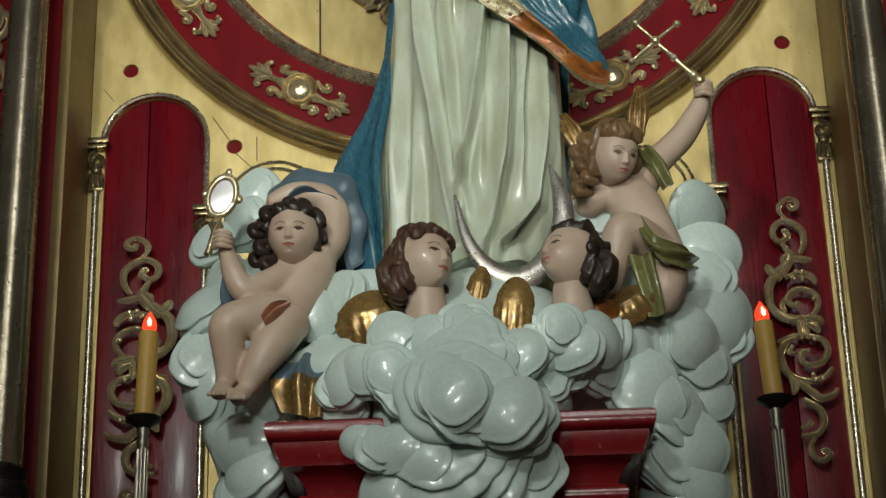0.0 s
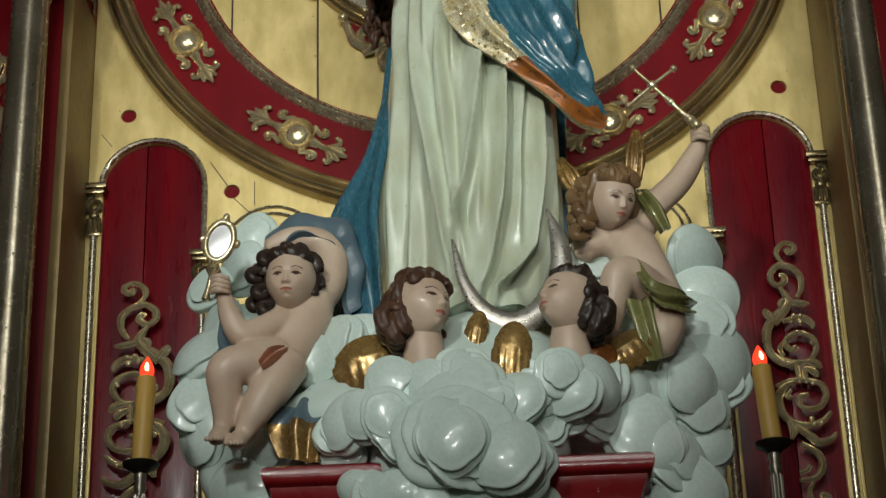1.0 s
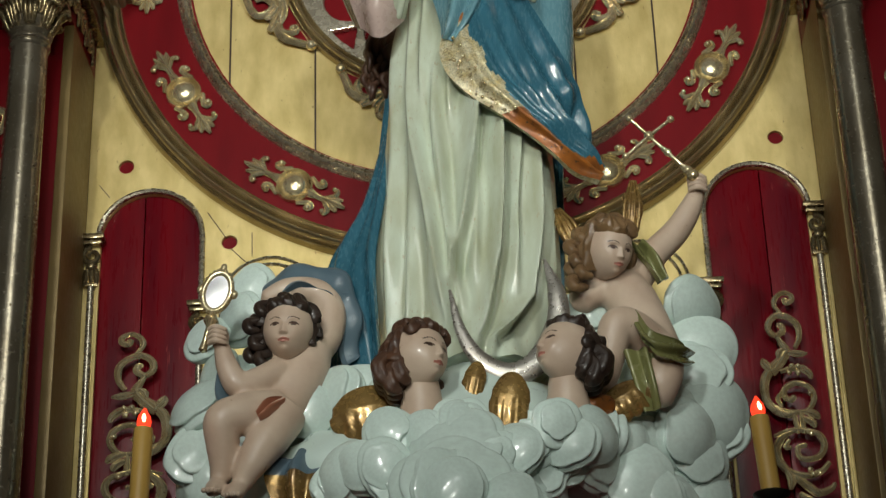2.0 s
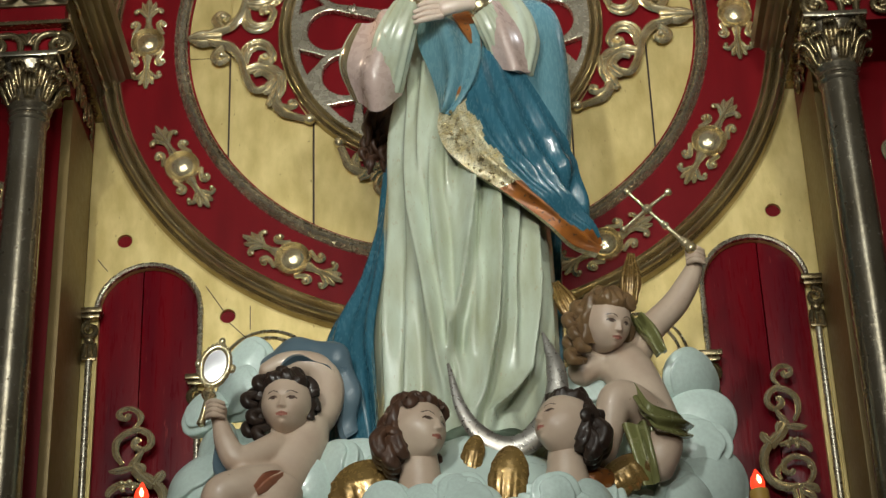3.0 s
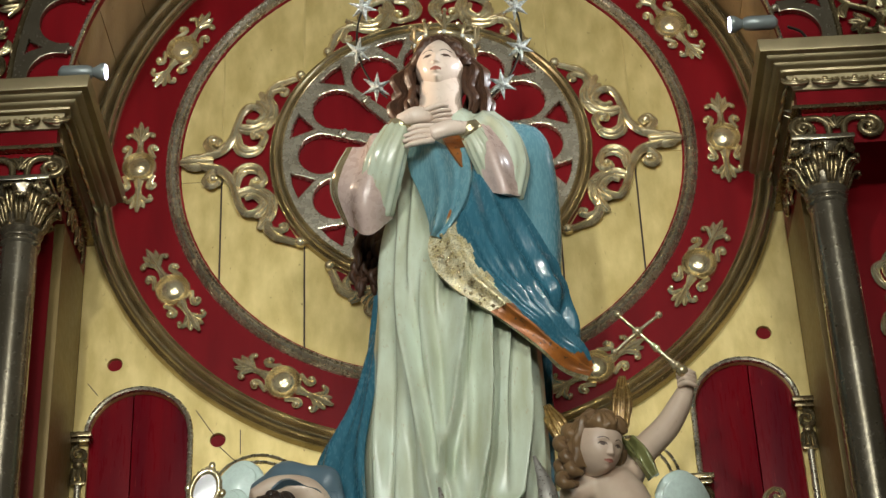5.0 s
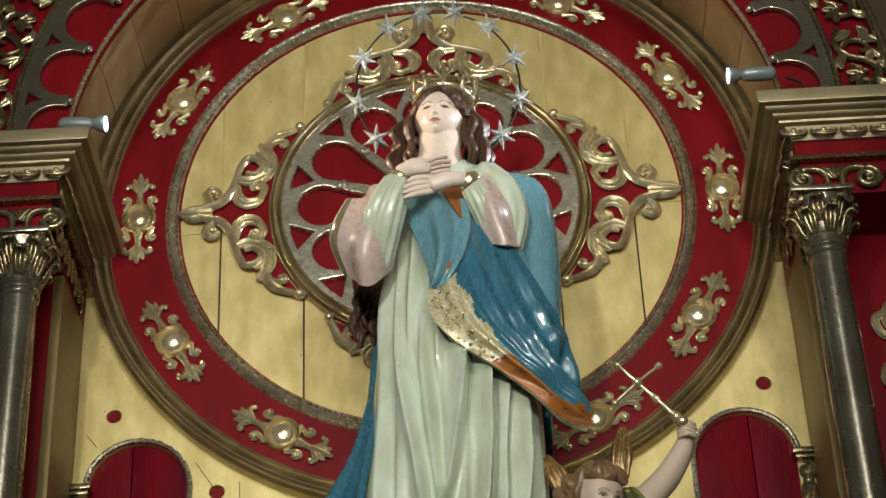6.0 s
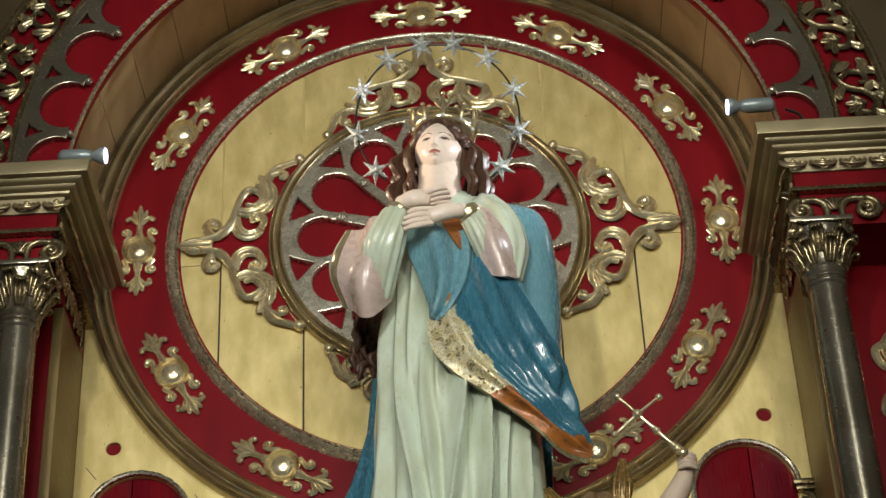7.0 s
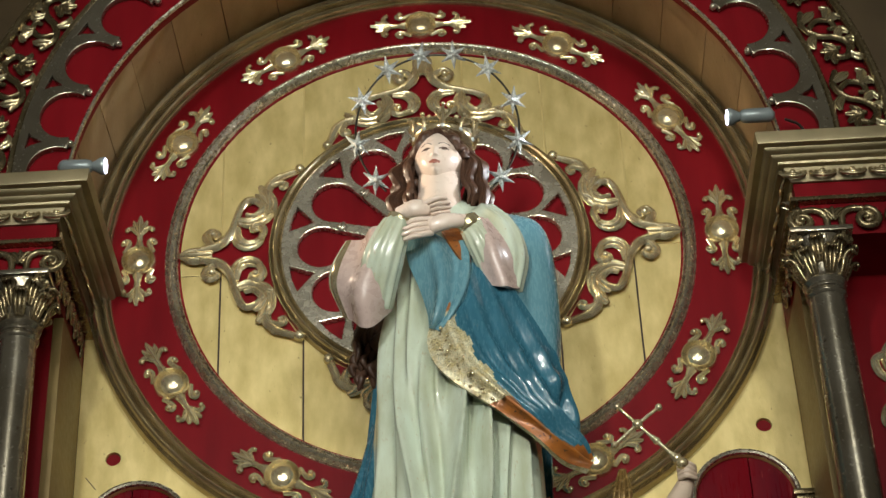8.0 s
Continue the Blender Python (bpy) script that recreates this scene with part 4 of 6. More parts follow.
def melt(s, pieces, m, voxel=0.0045, soft=7):
    """Adds overlapping limbs to s as one smooth carved body."""
    raw = Soup()
    for piece in pieces:
        raw.add(*piece)
    ob = bpy.data.objects.new("body", raw.mesh("body", []))
    scene.collection.objects.link(ob)
    mod = ob.modifiers.new("remesh", "REMESH")
    mod.mode, mod.voxel_size = "VOXEL", voxel
    mod = ob.modifiers.new("smooth", "SMOOTH")
    mod.iterations, mod.factor = soft, 0.5
    me = bpy.data.meshes.new_from_object(ob.evaluated_get(bpy.context.evaluated_depsgraph_get()))
    s.add([v.co.copy() for v in me.vertices], [tuple(p.vertices) for p in me.polygons], m)
    raw_mesh = ob.data
    bpy.data.objects.remove(ob)
    bpy.data.meshes.remove(raw_mesh)
    bpy.data.meshes.remove(me)
    return s


def lady():
    """The robed main figure."""
    s = Soup()
    ROBE_M, TEAL_M, BLUE_M, LINING, GILT, FLESH, HAIR_M, PINK_M, TRIM, LIPS, BROW = range(11)
    # fold crests: height range, where they run across the skirt, and how far they stand out
    ridges = [([(3.36, -0.004), (3.55, -0.036), (3.76, -0.075)], 0.024), ([(3.40, 0.022), (3.53, -0.002), (3.72, -0.017)], 0.020), ([(3.70, 0.010), (3.86, 0.030)], 0.016), ([(3.42, 0.000), (3.53, 0.040), (3.80, 0.090)], 0.026),
              ([(3.30, 0.055), (3.47, 0.100), (3.85, 0.132)], 0.028), ([(3.30, 0.085), (3.40, 0.160), (3.55, 0.180), (3.80, 0.190)], 0.030), ([(3.30, 0.216), (3.74, 0.222)], 0.022), ([(3.27, -0.172), (3.85, -0.142)], 0.016), ([(3.45, -0.122), (4.00, -0.100)], 0.012), ([(3.70, -0.050), (4.10, -0.012)], 0.012), ([(3.27, -0.090), (3.50, -0.080)], 0.012), ([(3.75, 0.060), (4.02, 0.020)], 0.014), ([(3.27, -0.130), (3.62, -0.118)], 0.014), ([(3.50, 0.060), (3.66, 0.075)], 0.014), ([(3.45, 0.135), (3.75, 0.160)], 0.018), ([(3.85, -0.075), (4.15, -0.050)], 0.010)]

    rows_at = {}

    def drape(a, t, x):
        front_side = max(0.0, -math.sin(a))
        z, d = 3.23 + 1.24 * t, 0.0
        if t not in rows_at:  # where each crest stands at this height
            rows_at[t] = []
            for line, amp in ridges:
                zs, xs = [p[0] for p in line], [p[1] for p in line]
                if zs[0] - 0.08 < z < zs[-1] + 0.12:
                    at = float(np.interp(z, zs, xs)) + 0.0015 * math.sin(z * 25 + amp * 900)
                    rows_at[t].append((at, amp, min(1, max(0, (z - zs[0] + 0.08) / 0.12)) * min(1, max(0, (zs[-1] + 0.12 - z) / 0.22))))
        for at, amp, env in rows_at[t]:
            off = x - at
            d += amp * env * (1.55 * math.exp((0.003 - math.hypot(off, 0.003)) / (0.008 if off > 0 else 0.015)) - 0.80 * bell(off - 0.020, 0.011))
        d *= front_side ** 0.5
        k = min(1.0, max(0.0, (0.86 - t) / 0.45))
        d += 0.010 * k * math.sin(a * 9 + 2.0 * math.sin(3 * t)) * (1 - front_side)
        d += 0.0036 * k * (math.sin(x * 95 + 2.5 * math.sin(z * 3.1)) + 0.7 * math.sin(x * 151 + 2 * math.sin(z * 4.3 + 1))) * front_side
        d += 0.014 * max(0, 0.08 - t) / 0.08 * math.sin(a * 11)
        return d
    loft(s, [(3.23, 0.030, -0.34, 0.195, 0.155), (3.30, 0.030, -0.34, 0.192, 0.150), (3.45, 0.036, -0.34, 0.198, 0.150), (3.62, 0.040, -0.34, 0.195, 0.145), (3.80, 0.046, -0.34, 0.185, 0.138), (3.98, 0.050, -0.34, 0.170, 0.128), (4.12, 0.055, -0.34, 0.157, 0.118), (4.24, 0.058, -0.34, 0.145, 0.110), (4.34, 0.055, -0.34, 0.142, 0.102), (4.41, 0.048, -0.335, 0.130, 0.088), (4.45, 0.044, -0.335, 0.08, 0.066), (4.47, 0.042, -0.335, 0.045, 0.045)], 240, 440, drape, ROBE_M)

    # mantle over the shoulder and down the back
    def hang(u, v):
        return (0.014 * math.sin(v * 13 + u * 2) + 0.007 * abs(math.sin(v * 8 - u * 1.5))) * min(1, u * 3)
    cloth(s, [[(0.080, -0.40, 4.418), (0.150, -0.375, 4.430), (0.225, -0.33, 4.437), (0.244, -0.24, 4.482)],
              [(0.148, -0.455, 4.323), (0.217, -0.43, 4.350), (0.275, -0.35, 4.378), (0.270, -0.22, 4.445)],
              [(0.185, -0.465, 4.214), (0.241, -0.44, 4.221), (0.295, -0.355, 4.270), (0.281, -0.21, 4.348)],
              [(0.192, -0.455, 4.085), (0.251, -0.435, 4.078), (0.304, -0.355, 4.120), (0.286, -0.20, 4.190)],
              [(0.183, -0.450, 3.952), (0.247, -0.430, 3.945), (0.303, -0.355, 3.981), (0.284, -0.20, 4.055)],
              [(0.197, -0.445, 3.838), (0.247, -0.425, 3.820), (0.295, -0.355, 3.851), (0.276, -0.21, 3.915)]], 36, 36, 0.012, hang, TEAL_M)
    cloth(s, [[(-0.089, -0.26, 4.478), (0.049, -0.22, 4.537), (0.238, -0.26, 4.478)], [(-0.126, -0.23, 4.170), (0.048, -0.17, 4.209), (0.287, -0.23, 4.170)], [(-0.172, -0.23, 3.760), (0.048, -0.16, 3.798), (0.265, -0.22, 3.817)], [(-0.207, -0.24, 3.293), (0.048, -0.15, 3.332), (0.244, -0.22, 3.302)]], 24, 30, 0.01, lambda u, v: 0.01 * math.sin(v * 30), BLUE_M)
    # blue train on her right
    cloth(s, [[(-0.126, -0.37, 3.843), (-0.140, -0.31, 3.877), (-0.135, -0.25, 3.912)],
              [(-0.146, -0.41, 3.662), (-0.189, -0.35, 3.675), (-0.185, -0.26, 3.723)],
              [(-0.162, -0.44, 3.500), (-0.247, -0.37, 3.535), (-0.261, -0.27, 3.585)],
              [(-0.157, -0.46, 3.363), (-0.250, -0.40, 3.372), (-0.289, -0.30, 3.459)],
              [(-0.153, -0.46, 3.189), (-0.229, -0.42, 3.186), (-0.281, -0.33, 3.244)]], 32, 30, 0.012, lambda u, v: 0.016 * u * math.sin(v * 14 + 3 * u) + 0.004 * math.sin(v * 33), BLUE_M)

    # the mantle's end, swept across the skirt, with its gilt border turned out
    def sweep_m(u, v):
        lim = 0.72 - 0.13 * math.sin(math.pi * min(1, u * 1.3)) + 0.02 * math.sin(u * 40) - 2.6 * max(0, u - 0.84)
        if v > lim:
            return LINING if u > 0.58 or u < 0.14 else GILT
        return BLUE_M

    def sweep_f(u, v):
        d = 0.0
        for at, turn_in, amp, w in ((0.10, 0.10, 0.018, 0.035), (0.27, 0.16, 0.022, 0.030), (0.43, 0.05, 0.016, 0.028), (0.57, -0.10, 0.014, 0.030)):
            off = v - at - turn_in * (u - 0.3)
            d += amp * min(1, 0.25 + 1.6 * u) * (math.exp(-math.hypot(off, 0.012) / w) - 0.55 * bell(off - 0.07, 0.045))
        d -= 0.045 * bell(v - 0.15, 0.07) * bell(u - 0.80, 0.07)
        d += 0.010 * bell(v - 0.72, 0.06) + 0.004 * math.sin(u * 31 + v * 9) * u + 0.012 * max(0, u - 0.55) * math.sin(u * 26 - v * 7)
        return d
    cloth(s, [[(0.150, -0.480, 4.215), (0.085, -0.500, 4.180), (0.055, -0.500, 4.150)],
              [(0.215, -0.482, 4.090), (0.090, -0.520, 4.060), (0.000, -0.505, 4.005)],
              [(0.262, -0.478, 3.990), (0.115, -0.532, 3.955), (0.005, -0.512, 3.925)],
              [(0.284, -0.470, 3.950), (0.150, -0.536, 3.880), (0.048, -0.520, 3.860)],
              [(0.298, -0.462, 3.912), (0.195, -0.534, 3.820), (0.122, -0.526, 3.793)],
              [(0.311, -0.452, 3.872), (0.240, -0.522, 3.770), (0.196, -0.520, 3.733)],
              [(0.327, -0.436, 3.795), (0.298, -0.490, 3.718), (0.268, -0.500, 3.668)],
              [(0.341, -0.415, 3.712), (0.342, -0.448, 3.672), (0.336, -0.468, 3.642)]], 72, 52, 0.014, sweep_f, sweep_m)
    edge_pts = glide([(0.030, -0.512, 4.02), (0.030, -0.520, 3.955), (0.068, -0.530, 3.878), (0.130, -0.535, 3.800), (0.200, -0.525, 3.725), (0.270, -0.500, 3.665)], 60)
    # folded breast end of the mantle
    cloth(s, [[(-0.047, -0.468, 4.284), (0.013, -0.500, 4.267), (0.076, -0.500, 4.252), (0.109, -0.480, 4.247)],
              [(-0.043, -0.475, 4.217), (0.023, -0.515, 4.194), (0.081, -0.518, 4.168), (0.107, -0.500, 4.156)],
              [(-0.018, -0.486, 4.132), (0.028, -0.522, 4.103), (0.069, -0.528, 4.089), (0.088, -0.515, 4.079)],
              [(-0.002, -0.496, 4.058), (0.016, -0.522, 4.031), (0.042, -0.528, 4.027), (0.061, -0.520, 4.033)],
              [(0.001, -0.500, 4.015), (0.008, -0.510, 4.003), (0.016, -0.515, 3.999), (0.023, -0.512, 4.004)]], 30, 30, 0.010, lambda u, v: 0.014 * bell(v - 0.35 - 0.1 * u, 0.10) - 0.010 * bell(v - 0.58, 0.08) + 0.010 * bell(v - 0.8, 0.1), TEAL_M)
    # orange lining at the throat
    cloth(s, [[(0.032, -0.470, 4.327), (0.085, -0.472, 4.315)], [(0.052, -0.505, 4.253), (0.100, -0.500, 4.238)], [(0.081, -0.515, 4.189), (0.105, -0.508, 4.184)]], 10, 8, 0.006, None, LINING)

    # her right arm: wide rose sleeve and ribbed white undersleeve
    s.add(*tube([(-0.050, -0.36, 4.36), (-0.105, -0.39, 4.30), (-0.140, -0.41, 4.21), (-0.140, -0.42, 4.12)], [0.050, 0.055, 0.052, 0.030], 30, 24, 0.7, PINK_M))
    cloth(s, [[(-0.066, -0.490, 4.325), (-0.125, -0.490, 4.300), (-0.185, -0.440, 4.305), (-0.190, -0.380, 4.330)],
              [(-0.060, -0.490, 4.230), (-0.130, -0.515, 4.185), (-0.215, -0.450, 4.235), (-0.215, -0.380, 4.270)],
              [(-0.071, -0.475, 4.148), (-0.145, -0.505, 4.105), (-0.223, -0.430, 4.190), (-0.220, -0.370, 4.210)],
              [(-0.085, -0.440, 4.104), (-0.140, -0.465, 4.045), (-0.194, -0.420, 4.110), (-0.195, -0.370, 4.140)]], 30, 34, 0.012, lambda u, v: 0.012 * bell(v - 0.30 - 0.15 * u, 0.09) - 0.010 * bell(v - 0.48, 0.08) + 0.008 * bell(v - 0.66, 0.08), lambda u, v: TRIM if 0.60 < v < 0.65 else (ROBE_M if v >= 0.65 else PINK_M))
    s.add(*tube([(-0.128, -0.450, 4.120), (-0.098, -0.515, 4.205), (-0.070, -0.535, 4.268), (-0.062, -0.532, 4.288)], [0.046, 0.048, 0.038, 0.030], 30, 72, 0.75, ROBE_M, 0.045, lobes=12))
    s.add(*tube([(-0.064, -0.532, 4.284), (-0.054, -0.535, 4.302)], [0.031, 0.030], 4, 20, 0.85, TRIM))
    # her left arm
    s.add(*tube([(0.140, -0.38, 4.395), (0.180, -0.435, 4.310), (0.198, -0.455, 4.220), (0.190, -0.460, 4.130)], [0.046, 0.044, 0.042, 0.030], 30, 72, 0.9, ROBE_M, 0.05, lobes=9))
    cloth(s, [[(0.116, -0.515, 4.305), (0.132, -0.522, 4.295), (0.150, -0.505, 4.310)], [(0.118, -0.515, 4.215), (0.155, -0.530, 4.205), (0.195, -0.500, 4.225)], [(0.140, -0.490, 4.130), (0.180, -0.505, 4.110), (0.214, -0.475, 4.125)]], 20, 14, 0.012, lambda u, v: 0.008 * bell(v - 0.5, 0.2), PINK_M)
    s.add(*tube([(0.165, -0.470, 4.150), (0.132, -0.510, 4.232), (0.108, -0.520, 4.280)], [0.030, 0.034, 0.028], 20, 72, 0.8, ROBE_M, 0.05, lobes=12))
    s.add(*tube([(0.110, -0.522, 4.276), (0.098, -0.528, 4.290)], [0.030, 0.029], 4, 20, 0.85, TRIM))
    # crossed hands
    fingers(s, (0.097, -0.535, 4.285), (-0.052, -0.560, 4.243), (0.003, -0.002, 0.014), 0.0100, FLESH)
    fingers(s, (-0.060, -0.545, 4.306), (0.066, -0.555, 4.318), (-0.002, -0.010, 0.006), 0.0105, FLESH)

    # neck, head and hair
    s.add(*tube([(0.034, -0.375, 4.412), (0.037, -0.388, 4.474), (0.040, -0.390, 4.544)], [0.060, 0.052, 0.052], 14, 24, 1, FLESH))
    c = (0.040, -0.40, 4.560)
    turn = head(s, c, 0.070, (-0.12, -1.0, -0.02), (0.08, 0.0, 1), FLESH, LIPS, BROW, 0.24)
    curls(s, c, 0.071, (turn, lambda u: max(u.z - 0.80 + 0.85 * abs(u.x), min(0.12 - u.y, u.z + 0.3), -0.3 - u.y)), HAIR_M, 5, 26, 0.16)
    rng = random.Random(3)
    for k in range(70):
        side = -1 if k % 2 else 1
        a = rng.uniform(0, 1)
        x0, y0 = 0.040 + side * (0.052 + 0.012 * a), -0.385 + 0.08 * rng.uniform(-0.35, 1)
        out = side * (0.014 + 0.036 * a)
        low = (4.385 if side < 0 else 4.39) + 0.06 * rng.uniform(-0.2, 1)
        pts = [(x0 - side * 0.014, y0, 4.625), (x0 + out * 0.5, y0 + 0.008, 4.580), (x0 + out + 0.006 * math.sin(k), y0 - 0.008, 4.540), (x0 + out * 0.8 + 0.008 * math.cos(k), y0 + 0.006, 4.500), (x0 + out * 1.2 + 0.006 * math.sin(k * 2), y0 - 0.006, 4.46), (x0 + out * 0.9, y0, low)]
        s.add(*tube(pts, [0.006, 0.008, 0.009, 0.008, 0.008, 0.003], 24, 12, 1, HAIR_M, 0.16, lobes=4))
    for k in range(34):  # ends of the long hair behind her arm
        x, y, z = -0.128 - 0.052 * rng.random(), -0.25 + 0.035 * rng.random(), 4.10 + 0.13 * rng.random()
        w = 0.010 * math.sin(k * 2.1)
        s.add(*tube([(x + 0.02, y, z + 0.06), (x + w, y - 0.010, z + 0.02), (x - w, y, z - 0.02), (x - 0.012 + w, y - 0.008, z - 0.05), (x - 0.010, y, z - 0.075)], [0.008, 0.012, 0.011, 0.010, 0.004], 18, 12, 1, HAIR_M, 0.08, lobes=4))
    for k in range(46):  # gilt stitches along the border
        u = 0.14 + 0.5 * k / 45
        p = edge_pts[int(u * (len(edge_pts) - 1))]
        s.add(*ball((p[0] + 0.020 * math.sin(k * 2.4), p[1] - 0.012, p[2] + 0.016 * math.cos(k * 1.7)), 0.0030 + 0.0015 * (k % 3 == 0), 7, 5, TRIM))
    me = s.mesh("statue", [ROBE, TEAL, BLUE, ORANGE, EMBROIDERY, SKIN_PALE, HAIR, PINK, GOLD, BLUSH, BROW_PAINT], 75)
    return tagged(new("statue", me), "painted wooden statue in ivory robe and blue mantle, arms crossed", "statue")


lady()


def seated_cherub():
    """The seated child figure that lifts a hand mirror."""
    s = Soup()
    S, H, D, C, L, B, W = range(7)
    body = [
        tube([(-0.294, -0.485, 3.288), (-0.309, -0.5, 3.223), (-0.334, -0.515, 3.16), (-0.364, -0.53, 3.098)], [0.044, 0.056, 0.056, 0.052], 24, 24, 0.9),
        tube([(-0.313, -0.49, 3.234), (-0.27, -0.48, 3.289), (-0.258, -0.475, 3.35), (-0.285, -0.475, 3.396), (-0.345, -0.485, 3.403), (-0.395, -0.485, 3.383)], [0.040, 0.038, 0.035, 0.032, 0.027, 0.020], 34, 18),
        tube([(-0.34, -0.52, 3.222), (-0.357, -0.53, 3.257)], [0.032, 0.032], 6, 14),
        tube([(-0.356, -0.535, 3.193), (-0.399, -0.565, 3.157), (-0.435, -0.58, 3.144), (-0.459, -0.585, 3.186), (-0.471, -0.588, 3.229)], [0.031, 0.031, 0.029, 0.024, 0.017], 28, 18),
        ball((-0.476, -0.592, 3.25), (0.022, 0.020, 0.023), 16, 12),
        tube([(-0.362, -0.55, 3.096), (-0.412, -0.59, 3.078), (-0.461, -0.61, 3.057), (-0.464, -0.6, 3.012), (-0.463, -0.59, 2.967), (-0.473, -0.585, 2.93)], [0.046, 0.044, 0.040, 0.034, 0.028, 0.018], 36, 20),
        tube([(-0.345, -0.55, 3.089), (-0.372, -0.585, 3.026), (-0.396, -0.6, 2.979), (-0.414, -0.6, 2.946), (-0.425, -0.598, 2.918)], [0.048, 0.044, 0.035, 0.027, 0.019], 32, 20),
        tube([(-0.429, -0.6, 2.917), (-0.433, -0.63, 2.895), (-0.435, -0.655, 2.88)], [0.020, 0.022, 0.016], 10, 14, 0.8),
        tube([(-0.472, -0.59, 2.932), (-0.474, -0.62, 2.91), (-0.475, -0.645, 2.894)], [0.019, 0.021, 0.015], 10, 14, 0.8),
    ]
    melt(s, body, S)
    for x, y, z in ((-0.435, -0.655, 2.88), (-0.475, -0.645, 2.894)):
        for k in range(5):
            s.add(*ball((x - 0.015 + 0.0075 * k, y - 0.014, z - 0.002), 0.0055, 8, 6, S))
    for k in range(4):
        s.add(*tube([(-0.496, -0.600, 3.264 - 0.010 * k), (-0.480, -0.617, 3.262 - 0.010 * k), (-0.460, -0.608, 3.259 - 0.010 * k)], [0.006, 0.007, 0.005], 8, 8, 1, S))
    c = (-0.337, -0.545, 3.279)
    t = head(s, c, 0.062, (-0.08, -1, -0.12), (0.05, 0, 1), S, L, B)
    curls(s, c, 0.062, (t, lambda u: max(u.z - 0.60 + 0.2 * abs(u.x), min(0.15 - u.y, u.z + 0.5))), H, 11, 16, 0.20, 0.6)
    for k in range(7):  # dark curls beside the cheek
        x, y, z = -0.386 - 0.012 * (k % 3), -0.540 + 0.020 * (k % 2), 3.335 - 0.019 * k
        s.add(*tube([(x + 0.012, y, z + 0.012), (x - 0.012, y - 0.006, z + 0.004), (x - 0.008, y - 0.012, z - 0.014), (x + 0.010, y - 0.008, z - 0.016)], [0.008, 0.012, 0.012, 0.006], 14, 14, 1, H, 0.10, lobes=4))
    # grey-blue drape over the lifted arm, coral cloth over the hip
    cloth(s, [[(-0.392, -0.480, 3.375), (-0.355, -0.505, 3.385), (-0.294, -0.510, 3.398), (-0.245, -0.500, 3.372), (-0.222, -0.480, 3.318), (-0.218, -0.460, 3.235)],
              [(-0.396, -0.460, 3.405), (-0.374, -0.480, 3.432), (-0.298, -0.480, 3.452), (-0.225, -0.470, 3.425), (-0.198, -0.450, 3.352), (-0.194, -0.430, 3.268)],
              [(-0.400, -0.420, 3.420), (-0.376, -0.420, 3.462), (-0.298, -0.420, 3.482), (-0.215, -0.410, 3.450), (-0.180, -0.400, 3.365), (-0.175, -0.390, 3.250)]], 18, 44, 0.014, lambda u, v: 0.010 * math.sin(u * 8 + v * 6) + 0.006 * math.sin(v * 25), D)
    cloth(s, [[(-0.216, -0.455, 3.381), (-0.210, -0.43, 3.302), (-0.210, -0.43, 3.200)], [(-0.240, -0.44, 3.358), (-0.233, -0.44, 3.277), (-0.226, -0.45, 3.191)]], 14, 20, 0.012, lambda u, v: 0.008 * math.sin(u * 10), D)
    cloth(s, [[(-0.467, -0.52, 3.231), (-0.449, -0.545, 3.141), (-0.412, -0.56, 3.110)], [(-0.480, -0.50, 3.230), (-0.498, -0.51, 3.146), (-0.466, -0.53, 3.108)]], 12, 14, 0.012, lambda u, v: 0.01 * math.sin(u * 8 + v * 5), D)
    cloth(s, [[(-0.394, -0.625, 3.066), (-0.374, -0.618, 3.093), (-0.345, -0.595, 3.111)], [(-0.386, -0.632, 3.049), (-0.362, -0.628, 3.069), (-0.336, -0.6, 3.093)]], 14, 14, 0.010, lambda u, v: 0.007 * math.sin(u * 9 + v * 3), C)
    # blue and gilt skirt end beside the foot
    cloth(s, [[(-0.364, -0.55, 2.981), (-0.313, -0.57, 2.998), (-0.260, -0.55, 2.991)], [(-0.378, -0.56, 2.952), (-0.314, -0.60, 2.947), (-0.248, -0.58, 2.945)], [(-0.358, -0.56, 2.883), (-0.305, -0.60, 2.859), (-0.267, -0.585, 2.855)]], 20, 24, 0.014, lambda u, v: 0.010 * math.sin(v * 14 + 3 * u), lambda u, v: D if u < 0.52 else W + 1)
    me = s.mesh("statue", [SKIN, HAIR_DARK, SLATE, CORAL, BLUSH, BROW_PAINT, CLOUD, WING], 75)
    return tagged(new("statue", me), "painted carved cherub seated on clouds holding a mirror", "statue", "cherub figures")


seated_cherub()


